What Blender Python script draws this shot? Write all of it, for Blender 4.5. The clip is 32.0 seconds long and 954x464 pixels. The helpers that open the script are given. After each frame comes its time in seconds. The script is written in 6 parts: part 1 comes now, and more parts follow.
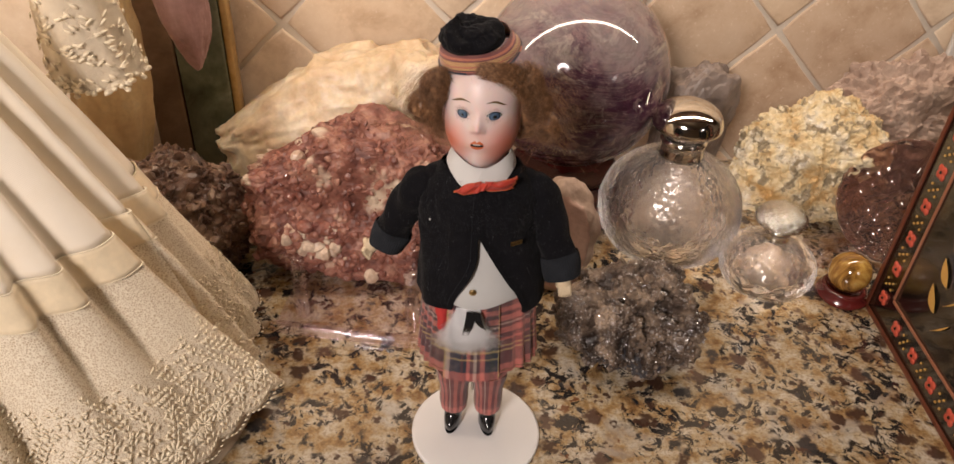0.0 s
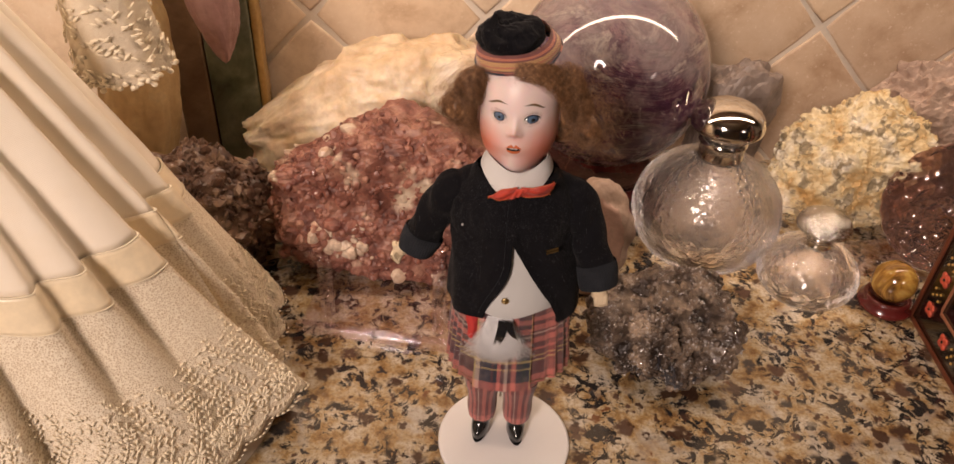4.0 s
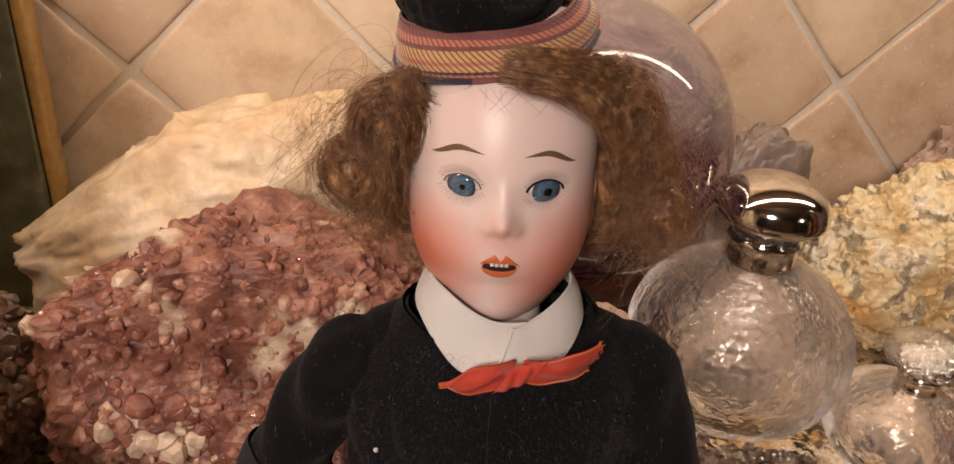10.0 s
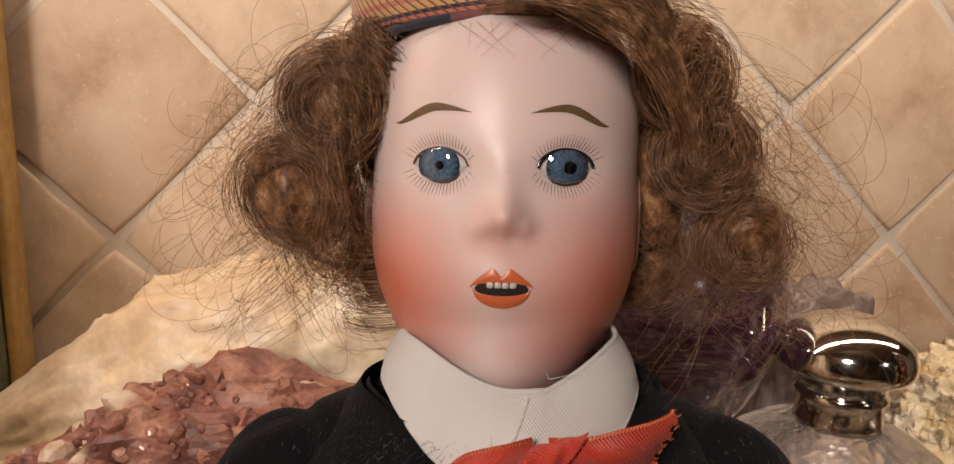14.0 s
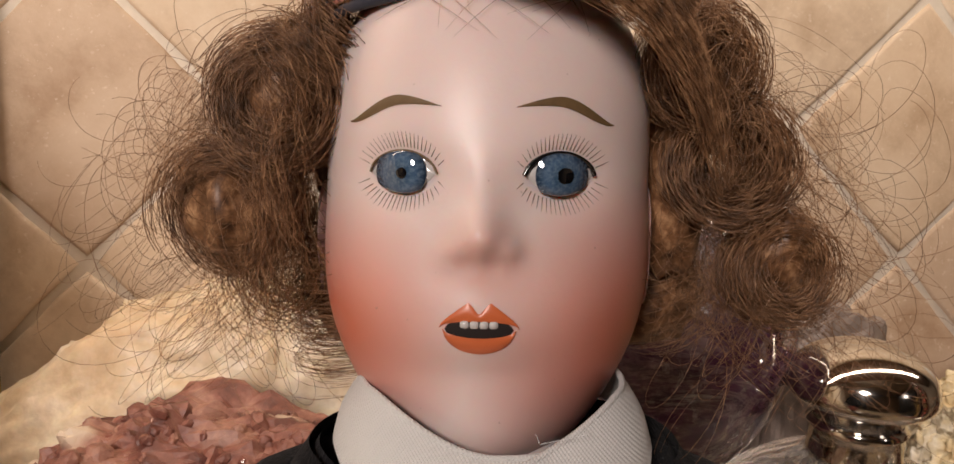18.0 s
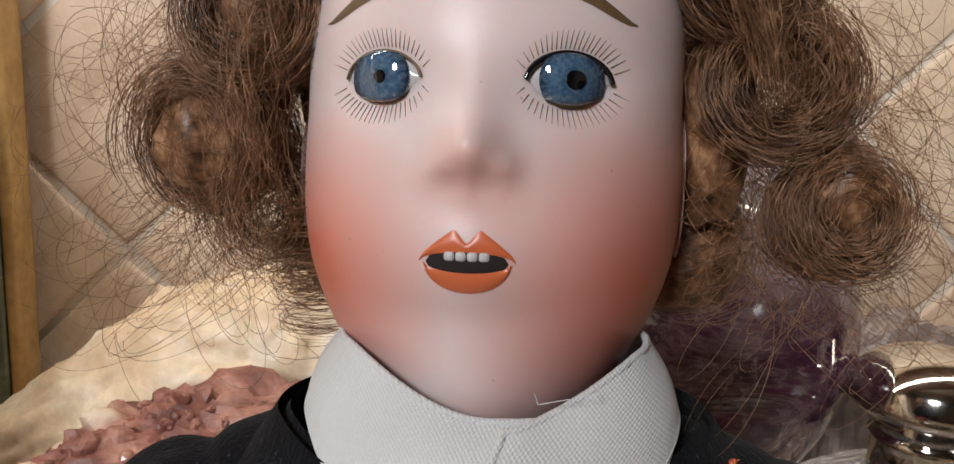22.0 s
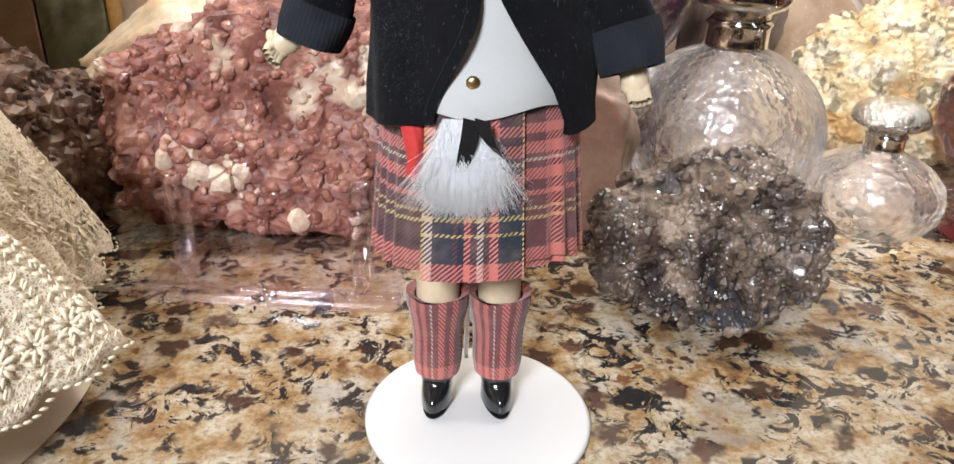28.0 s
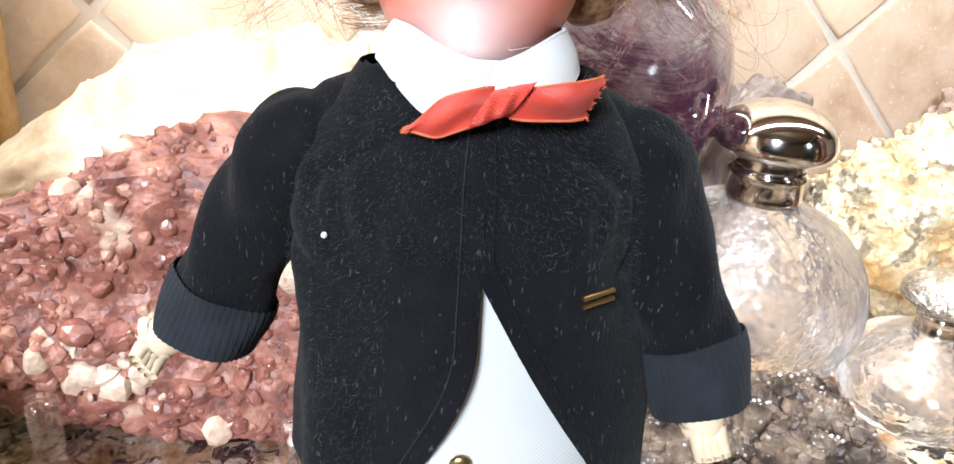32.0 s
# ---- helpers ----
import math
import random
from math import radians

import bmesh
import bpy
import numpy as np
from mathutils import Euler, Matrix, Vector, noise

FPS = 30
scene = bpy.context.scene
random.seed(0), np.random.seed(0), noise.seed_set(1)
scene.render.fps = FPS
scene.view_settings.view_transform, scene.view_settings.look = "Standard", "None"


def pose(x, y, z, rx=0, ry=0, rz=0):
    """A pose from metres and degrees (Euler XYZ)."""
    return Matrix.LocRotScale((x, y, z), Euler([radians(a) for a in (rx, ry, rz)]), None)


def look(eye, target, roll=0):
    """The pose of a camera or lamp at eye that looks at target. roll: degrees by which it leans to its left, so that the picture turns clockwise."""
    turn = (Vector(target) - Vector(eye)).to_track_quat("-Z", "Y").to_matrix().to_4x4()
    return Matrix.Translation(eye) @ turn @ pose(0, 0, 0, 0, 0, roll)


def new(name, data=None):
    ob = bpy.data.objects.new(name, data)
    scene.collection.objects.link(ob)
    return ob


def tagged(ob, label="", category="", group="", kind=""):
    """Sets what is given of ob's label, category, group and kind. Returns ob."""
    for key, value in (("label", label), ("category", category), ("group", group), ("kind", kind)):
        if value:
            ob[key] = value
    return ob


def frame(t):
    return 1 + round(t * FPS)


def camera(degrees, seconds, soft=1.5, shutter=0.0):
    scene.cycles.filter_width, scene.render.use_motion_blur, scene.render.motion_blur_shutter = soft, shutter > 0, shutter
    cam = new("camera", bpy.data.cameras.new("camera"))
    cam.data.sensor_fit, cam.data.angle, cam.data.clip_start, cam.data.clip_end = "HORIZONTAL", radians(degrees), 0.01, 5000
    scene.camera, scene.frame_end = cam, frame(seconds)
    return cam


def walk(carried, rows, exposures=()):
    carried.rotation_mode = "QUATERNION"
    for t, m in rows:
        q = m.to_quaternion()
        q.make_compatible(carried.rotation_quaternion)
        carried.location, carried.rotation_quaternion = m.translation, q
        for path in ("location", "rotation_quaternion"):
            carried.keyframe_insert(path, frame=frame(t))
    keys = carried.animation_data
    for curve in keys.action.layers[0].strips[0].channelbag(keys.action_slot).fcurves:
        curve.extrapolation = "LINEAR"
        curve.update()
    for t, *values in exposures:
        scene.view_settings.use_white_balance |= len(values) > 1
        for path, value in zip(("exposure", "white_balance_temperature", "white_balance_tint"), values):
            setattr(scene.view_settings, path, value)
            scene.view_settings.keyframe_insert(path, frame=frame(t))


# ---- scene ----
cam = camera(63.76, 32.0)
# seconds, place, yaw, pitch, roll
PATH = [
    (0, -0.0281, 0.1060, 0.3941, -5.94, -36.00, 3.00),
    (0.5, -0.0311, 0.1035, 0.4005, -6.08, -36.14, 3.13),
    (1, -0.0313, 0.1003, 0.4015, -5.53, -36.16, 3.37),
    (1.5, -0.0317, 0.1016, 0.3977, -4.53, -36.15, 2.64),
    (2, -0.0318, 0.1019, 0.3971, -4.58, -36.34, 2.72),
    (2.5, -0.0319, 0.1025, 0.3987, -4.57, -36.40, 2.77),
    (4.5, -0.0330, 0.1526, 0.3837, -3.85, -37.25, 2.86),
    (5, -0.0322, 0.2042, 0.3720, -5.20, -37.65, 3.59),
    (5.5, -0.0305, 0.2338, 0.3610, -6.57, -38.12, 3.66),
    (6, -0.0321, 0.2517, 0.3509, -7.33, -38.36, 4.05),
    (6.5, -0.0369, 0.2604, 0.3462, -9.60, -38.91, 5.89),
    (7, -0.0371, 0.2727, 0.3339, -11.68, -38.49, 7.11),
    (7.5, -0.0332, 0.2929, 0.3103, -12.19, -33.24, 7.63),
    (8, -0.0267, 0.3000, 0.3024, -11.71, -32.21, 6.58),
    (8.5, -0.0233, 0.3002, 0.3033, -11.16, -30.62, 6.01),
    (9, -0.0242, 0.2981, 0.3040, -11.25, -30.38, 5.89),
    (9.5, -0.0222, 0.3030, 0.2981, -11.13, -29.92, 6.03),
    (10, -0.0264, 0.3143, 0.2809, -11.82, -28.43, 4.65),
    (10.5, -0.0270, 0.3293, 0.2534, -10.84, -21.17, 4.93),
    (11, -0.0180, 0.3344, 0.2410, -8.76, -16.57, 2.80),
    (11.5, -0.0172, 0.3412, 0.2337, -8.38, -14.42, 2.53),
    (12, -0.0130, 0.3489, 0.2331, -8.73, -12.53, 1.70),
    (12.5, -0.0105, 0.3481, 0.2322, -9.13, -11.76, 1.87),
    (13, -0.0113, 0.3479, 0.2324, -9.29, -11.03, 1.93),
    (13.5, -0.0115, 0.3480, 0.2329, -9.27, -11.25, 1.70),
    (14, -0.0131, 0.3480, 0.2314, -8.93, -11.71, 1.64),
    (14.5, -0.0128, 0.3489, 0.2337, -8.99, -11.91, 1.63),
    (16.5, -0.0107, 0.3572, 0.2306, -9.37, -11.23, 1.76),
    (17, -0.0081, 0.3685, 0.2337, -9.19, -10.53, 1.17),
    (17.5, -0.0076, 0.3688, 0.2307, -9.17, -10.76, 1.62),
    (18, -0.0077, 0.3666, 0.2279, -9.13, -10.15, 1.67),
    (18.5, -0.0077, 0.3630, 0.2138, -7.27, -9.23, 2.85),
    (19, -0.0009, 0.3704, 0.2033, -5.46, -4.00, 2.27),
    (19.5, -0.0056, 0.3815, 0.2028, -8.05, -3.20, 1.53),
    (20, -0.0004, 0.3841, 0.2135, -6.03, -5.60, 2.67),
    (20.5, -0.0006, 0.3775, 0.2178, -5.62, -7.08, 1.36),
    (21, -0.0027, 0.3768, 0.2164, -5.21, -7.50, 0.21),
    (21.5, -0.0010, 0.3767, 0.2167, -5.00, -8.07, 1.00),
    (22, -0.0007, 0.3769, 0.2183, -5.18, -9.54, 2.08),
    (23, 0.0032, 0.3717, 0.2093, -5.13, -13.81, 0.45),
    (23.5, 0.0013, 0.3710, 0.2091, -5.42, -17.43, -0.25),
    (24, -0.0038, 0.3561, 0.2087, -5.21, -23.36, -0.43),
    (24.5, -0.0116, 0.3224, 0.2149, -5.80, -24.31, 0.24),
    (25, -0.0175, 0.2885, 0.2155, -7.22, -25.23, 0.53),
    (25.5, -0.0230, 0.2599, 0.2168, -8.46, -25.98, 1.22),
    (26, -0.0266, 0.2341, 0.2172, -9.39, -25.56, 1.72),
    (26.5, -0.0302, 0.2002, 0.2193, -9.88, -26.46, 1.96),
    (28.5, -0.0246, 0.2189, 0.1634, -8.87, -25.06, 2.30),
    (29, -0.0171, 0.2344, 0.1458, -8.06, -23.00, 1.91),
    (29.5, -0.0139, 0.2429, 0.1399, -7.99, -23.01, 2.13),
    (30, -0.0151, 0.2533, 0.1466, -8.53, -23.16, 3.50),
    (30.5, -0.0195, 0.2687, 0.1590, -9.14, -22.88, 4.00),
    (31, -0.0161, 0.2873, 0.1773, -10.52, -23.08, 3.43),
    (31.5, -0.0169, 0.3010, 0.1957, -11.66, -23.47, 4.12),
    (32, -0.0193, 0.3154, 0.2189, -12.52, -24.57, 4.83),
]
EXPOSURES = [(0.0, -0.56, 6400, 18), (2.0, -0.62, 6750, 22), (6.0, -0.58, 7250, 28), (9.0, -0.62, 7050, 25), (13.0, -0.74, 6700, 20), (17.0, -0.78, 6600, 20), (18.0, -0.78, 6400, 18),
             (19.0, -0.61, 6200, 15), (20.0, -0.49, 5800, 12), (21.0, -0.51, 5500, 9), (23.0, -0.70, 5400, 9), (24.0, 0.45, 5100, 6), (25.0, 0.51, 5300, 7), (26.0, 0.52, 5400, 8), (29.5, 0.18, 5100, 7), (31.0, 0.25, 5200, 6), (32.0, 0.85, 5000, 6)]
walk(cam, [(t, pose(x, y, z, 90 + pitch, 0, yaw) @ pose(0, 0, 0, 0, 0, roll)) for t, x, y, z, yaw, pitch, roll in PATH], EXPOSURES)

# ---- light ----
world = bpy.data.worlds.new("room_air")
scene.world = world
world.use_nodes = True
world.node_tree.nodes["Background"].inputs[0].default_value = (1.0, 0.86, 0.7, 1)
world.node_tree.nodes["Background"].inputs[1].default_value = 0.02


def area_lamp(name, where, target, sx, sy, watts, colour):
    d = bpy.data.lights.new(name, "AREA")
    d.shape, d.size, d.size_y, d.energy, d.color = "ELLIPSE" if sx == sy else "RECTANGLE", sx, sy, watts, colour
    ob = new(name, d)
    ob.matrix_world = look(where, target)
    return ob


area_lamp("under_cabinet_lamp", (0.05, 0.60, 0.545), (0.05, 0.60, 0.0), 1.5, 0.02, 4.9, (1.0, 0.84, 0.63))
area_lamp("ceiling_lamp", (-0.58, -0.66, 0.86), (-0.08, 0.45, 0.1), 0.34, 0.34, 27.0, (1.0, 0.90, 0.78))


# ---- building helpers ----
def mesh_object(name, verts, faces, mats, index=None, uvs=None, parent=None, smooth=True):
    me = bpy.data.meshes.new(name)
    me.from_pydata(np.asarray(verts).tolist(), [], [list(q) for q in faces])
    for m in mats:
        me.materials.append(m)
    if index is not None:
        me.polygons.foreach_set("material_index", np.asarray(index, dtype=np.int32))
    me.polygons.foreach_set("use_smooth", np.full(len(me.polygons), smooth))
    if uvs is not None:
        loops = np.empty(len(me.loops), dtype=np.int32)
        me.loops.foreach_get("vertex_index", loops)
        me.uv_layers.new(name="UVMap").data.foreach_set("uv", np.asarray(uvs, dtype=np.float32)[loops].ravel())
    me.update()
    ob = new(name, me)
    if parent is not None:
        ob.parent = parent
    return ob


class Soup:
    """Collects surfaces, each with its material, into one mesh."""

    def __init__(self):
        self.v, self.f, self.m, self.uv, self.n = [], [], [], [], 0

    def add(self, v, f, mat=0, uv=None):
        v = np.asarray(v, float).reshape(-1, 3)
        self.v.append(v)
        self.uv.append(np.zeros((len(v), 2)) if uv is None else np.asarray(uv, float).reshape(-1, 2))
        self.f += [[i + self.n for i in q] for q in f]
        self.m += [mat] * len(f)
        self.n += len(v)

    def grid(self, fn, nu, nv, mat=0, u=(0, 1), v=(0, 1), uv=None, flip=False):
        U, V = np.meshgrid(np.linspace(*u, nu), np.linspace(*v, nv), indexing="ij")
        P = np.stack(np.broadcast_arrays(*fn(U, V)), -1).reshape(-1, 3)
        T = np.stack(np.broadcast_arrays(*(uv(U, V) if uv else (U, V))), -1).reshape(-1, 2)
        i = (np.arange(nu - 1)[:, None] * nv + np.arange(nv - 1)).ravel()
        q = np.stack([i, i + nv, i + nv + 1, i + 1], 1)
        self.add(P, (q[:, ::-1] if flip else q).tolist(), mat, T)

    def tubes(self, paths, radius, mat=0, sides=3, taper=0.4):
        """paths: (n, k, 3); thin tubes along them."""
        paths = np.asarray(paths, float)
        n, k, _ = paths.shape
        d = np.gradient(paths, axis=1)
        d /= np.linalg.norm(d, axis=-1, keepdims=True) + 1e-12
        a = np.cross(d, np.array([0.31, 0.83, 0.46]))
        a /= np.linalg.norm(a, axis=-1, keepdims=True) + 1e-12
        b = np.cross(d, a)
        r = (np.broadcast_to(np.asarray(radius, float).reshape(-1, 1), (n, k)) * np.linspace(1, taper, k))[:, :, None]
        ring = [paths + r * (a * math.cos(t) + b * math.sin(t)) for t in np.arange(sides) * 2 * math.pi / sides]
        v = np.stack(ring, 2).reshape(-1, 3)
        s = np.arange(n)[:, None, None] * k * sides + np.arange(k - 1)[None, :, None] * sides
        j = np.arange(sides)
        q = np.stack(np.broadcast_arrays(s + j, s + (j + 1) % sides, s + sides + (j + 1) % sides, s + sides + j), -1).reshape(-1, 4)
        uv = np.stack(np.broadcast_arrays(np.linspace(0, 1, k)[None, :, None], np.arange(n)[:, None, None] / max(n, 1), np.zeros((1, 1, sides))), -1)[..., :2].reshape(-1, 2)
        self.add(v, q.tolist(), mat, uv)

    def lathe(self, prof, mat=0, n=48, centre=(0, 0, 0), wob=None):
        pr = np.asarray(prof, float)
        a = np.linspace(0, 2 * math.pi, n, endpoint=False)
        r, z = pr[:, 0], pr[:, 1]
        R = r[None] * np.ones((n, 1)) if wob is None else wob(a[:, None], r[None], z[None])
        v = np.stack([centre[0] + R * np.cos(a)[:, None], centre[1] + R * np.sin(a)[:, None], centre[2] + z[None] + 0 * R], -1)
        k = len(pr)
        i = np.arange(n)[:, None] * k + np.arange(k - 1)
        j = ((np.arange(n) + 1) % n)[:, None] * k + np.arange(k - 1)
        self.add(v, np.stack([i, j, j + 1, i + 1], -1).reshape(-1, 4).tolist(), mat,
                 np.stack(np.broadcast_arrays(a[:, None] / 6.283, np.linspace(0, 1, k)[None]), -1))

    def build(self, name, mats, parent=None, smooth=True):
        return mesh_object(name, np.concatenate(self.v), self.f, mats, self.m, np.concatenate(self.uv), parent, smooth)


def vnoise(P, seed=0):
    """Smooth value noise in -1 .. 1 at the points P (n, 3)."""
    P = np.asarray(P, float)
    i = np.floor(P).astype(np.int64)
    f = P - i
    f = f * f * (3 - 2 * f)

    def h(a):
        n = a[..., 0] * 374761393 + a[..., 1] * 668265263 + a[..., 2] * 2147483647 + seed * 974634777
        n = (n ^ (n >> 13)) * 1274126177
        n = n ^ (n >> 16)
        return (n & 0xFFFF) / 32767.5 - 1

    out = 0
    for dx in (0, 1):
        for dy in (0, 1):
            for dz in (0, 1):
                w = (f[..., 0] if dx else 1 - f[..., 0]) * (f[..., 1] if dy else 1 - f[..., 1]) * (f[..., 2] if dz else 1 - f[..., 2])
                out = out + w * h(i + np.array([dx, dy, dz]))
    return out


def fbm(P, freq, octaves=4, seed=0, gain=0.5, ridged=False):
    out, a = 0, 1.0
    for o in range(octaves):
        n = vnoise(np.asarray(P) * freq + 17.3 * o, seed + o)
        out = out + a * ((1 - 2 * np.abs(n)) if ridged else n)
        freq, a = freq * 2.03, a * gain
    return out


def icos(level):
    bm = bmesh.new()
    bmesh.ops.create_icosphere(bm, subdivisions=level, radius=1.0)
    bm.verts.ensure_lookup_table()
    v = np.array([x.co[:] for x in bm.verts])
    f = [[x.index for x in q.verts] for q in bm.faces]
    bm.free()
    return v, f


ICO = {n: icos(n) for n in (1, 2, 3, 5, 6)}


def turn(v, rx=0, ry=0, rz=0):
    m = np.array(Euler([radians(a) for a in (rx, ry, rz)]).to_matrix())
    return np.asarray(v) @ m.T


def box_bm(sx, sy, sz, bevel=0.0, centre=(0, 0, 0), segments=2):
    bm = bmesh.new()
    bmesh.ops.create_cube(bm, size=1.0)
    bmesh.ops.scale(bm, vec=(sx, sy, sz), verts=bm.verts)
    if bevel:
        bmesh.ops.bevel(bm, geom=bm.edges[:], offset=bevel, segments=segments, affect="EDGES", profile=0.6)
    bmesh.ops.translate(bm, vec=centre, verts=bm.verts)
    return bm


def part(name, bm, material, parent=None, label="", smooth=True):
    me = bpy.data.meshes.new(name)
    bm.to_mesh(me)
    bm.free()
    me.materials.append(material)
    me.polygons.foreach_set("use_smooth", np.full(len(me.polygons), smooth))
    ob = new(name, me)
    if parent is not None:
        ob.parent = parent
    if label:
        ob["label"] = label
    return ob


def thing(name, where, rz=0, rx=0, ry=0, **tags):
    ob = new(name)
    ob.matrix_world = pose(*where, rx, ry, rz)
    return tagged(ob, **tags)


# ---- materials ----
class Nodes:
    def __init__(self, name):
        self.mat = bpy.data.materials.new(name)
        self.mat.use_nodes = True
        self.t = self.mat.node_tree
        self.b = self.t.nodes["Principled BSDF"]

    def n(self, kind, **kw):
        node = self.t.nodes.new(kind)
        for k, v in kw.items():
            if k in node.inputs:
                node.inputs[k].default_value = v
        return node

    def link(self, a, b):
        self.t.links.new(a, b)

    def coords(self, which="Object"):
        return self.n("ShaderNodeTexCoord").outputs[which]

    def noise(self, vec, scale, detail=4.0, rough=0.55, dist=0.0):
        x = self.n("ShaderNodeTexNoise", Scale=scale, Detail=detail, Roughness=rough, Distortion=dist)
        self.link(vec, x.inputs["Vector"])
        return x.outputs["Fac"]

    def voronoi(self, vec, scale, out="Distance", feature="F1"):
        x = self.n("ShaderNodeTexVoronoi", Scale=scale)
        x.feature = feature
        self.link(vec, x.inputs["Vector"])
        return x.outputs[out]

    def ramp(self, fac, stops, constant=False):
        x = self.n("ShaderNodeValToRGB")
        if constant:
            x.color_ramp.interpolation = "CONSTANT"
        e = x.color_ramp.elements
        while len(e) < len(stops):
            e.new(0.5)
        for el, (p, c) in zip(e, stops):
            el.position, el.color = p, (*c, 1) if len(c) == 3 else c
        self.link(fac, x.inputs[0])
        return x.outputs[0]

    def mix(self, fac, a, b, mode="MIX"):
        x = self.n("ShaderNodeMix")
        x.data_type, x.blend_type = "RGBA", mode
        for s, v in ((0, fac), (6, a), (7, b)):
            if isinstance(v, (int, float)):
                x.inputs[s].default_value = (v, v, v, 1) if s else v
            elif isinstance(v, tuple):
                x.inputs[s].default_value = (*v, 1)
            else:
                self.link(v, x.inputs[s])
        return x.outputs[2]

    def math(self, op, a, b=0.0, c=0.0):
        x = self.n("ShaderNodeMath")
        x.operation = op
        for s, v in enumerate((a, b, c)):
            if isinstance(v, (int, float)):
                x.inputs[s].default_value = v
            else:
                self.link(v, x.inputs[s])
        return x.outputs[0]

    def bump(self, height, strength=0.3, distance=0.001):
        x = self.n("ShaderNodeBump", Strength=strength, Distance=distance)
        self.link(height, x.inputs["Height"])
        self.link(x.outputs[0], self.b.inputs["Normal"])

    def set(self, **kw):
        for k, v in kw.items():
            k = k.replace("_", " ")
            if isinstance(v, tuple):
                v = (*v, 1) if len(v) == 3 and "Color" in k else v
            self.b.inputs[k].default_value = v
        return self

    def colour(self, out):
        self.link(out, self.b.inputs["Base Color"])


def stone(name, stops, scale, rough=0.5, bump=0.4, fine=400, dist=0.0, extra=None, **kw):
    k = Nodes(name)
    c = k.coords()
    col = k.ramp(k.noise(c, scale, 6, 0.6, dist), stops)
    col = k.mix(k.ramp(k.noise(c, fine, 3), [(0.35, (0, 0, 0)), (0.7, (0.35, 0.35, 0.35))]), col, tuple(0.6 * x for x in stops[0][1]))
    if extra:
        fac, colour = extra
        col = k.mix(k.ramp(k.noise(c, fac, 3), [(0.56, (0, 0, 0)), (0.62, (1, 1, 1))]), col, colour)
    k.colour(col)
    k.bump(k.noise(c, fine * 0.7, 5), bump, 0.0015)
    k.set(Roughness=rough, **kw)
    return k.mat


def plain(name, colour, rough=0.5, grain=300, vary=0.12, bump=0.1, **kw):
    k = Nodes(name)
    c = k.coords()
    k.colour(k.mix(k.noise(c, grain, 4), tuple(min(1, x * (1 - vary)) for x in colour), tuple(min(1, x * (1 + vary)) for x in colour)))
    if bump:
        k.bump(k.noise(c, grain * 2, 3), bump, 0.0004)
    k.set(Roughness=rough, **kw)
    return k.mat


# ---- palette ----
def granite_mat():
    k = Nodes("granite")
    c = k.coords()
    warp = k.n("ShaderNodeVectorMath")
    warp.operation = "MULTIPLY_ADD"
    wob = k.n("ShaderNodeTexNoise")
    wob.inputs["Scale"].default_value = 150
    k.link(c, wob.inputs["Vector"])
    k.link(wob.outputs["Color"], warp.inputs[0])
    warp.inputs[1].default_value = (0.014, 0.014, 0.014)
    k.link(c, warp.inputs[2])
    w = warp.outputs[0]
    base = k.ramp(k.noise(c, 55, 6, 0.68), [(0.36, (0.16, 0.082, 0.030)), (0.44, (0.33, 0.21, 0.092)), (0.51, (0.42, 0.33, 0.205)), (0.60, (0.52, 0.45, 0.35))])
    base = k.mix(k.ramp(k.noise(c, 420, 4, 0.7), [(0.40, (0.6, 0.6, 0.6)), (0.52, (0, 0, 0))]), base, (0.20, 0.13, 0.07))
    base = k.mix(k.ramp(k.noise(c, 30, 3, 0.6, 0.5), [(0.56, (0, 0, 0)), (0.66, (0.55, 0.55, 0.55))]), base, (0.36, 0.34, 0.31))
    dark = k.ramp(k.noise(c, 85, 5, 0.72, 1.2), [(0.51, (0, 0, 0)), (0.535, (1, 1, 1))])
    patch = k.ramp(k.noise(c, 34, 3), [(0.44, (0, 0, 0)), (0.50, (1, 1, 1))])
    base = k.mix(k.mix(1.0, dark, patch, "MULTIPLY"), base, (0.020, 0.018, 0.018))
    for scale, size, share in ((60, 0.36, 0.66), (135, 0.32, 0.66)):
        v = k.n("ShaderNodeTexVoronoi")
        v.inputs["Scale"].default_value = scale
        k.link(w, v.inputs["Vector"])
        cell = k.n("ShaderNodeSeparateColor")
        k.link(v.outputs["Color"], cell.inputs[0])
        blob = k.math("MULTIPLY", k.ramp(v.outputs["Distance"], [(size - 0.06, (0.95, 0.95, 0.95)), (size + 0.10, (0, 0, 0))]), k.math("GREATER_THAN", cell.outputs[0], share))
        tone = k.ramp(cell.outputs[1], [(0.0, (0.050, 0.024, 0.015)), (0.45, (0.085, 0.046, 0.032)), (0.70, (0.030, 0.028, 0.030)), (0.93, (0.15, 0.060, 0.026))], True)
        base = k.mix(blob, base, tone)
    k.colour(base)
    k.set(Roughness=0.16, Coat_Weight=0.25, Coat_Roughness=0.06)
    k.bump(k.noise(c, 500, 3), 0.03, 0.0005)
    return k.mat


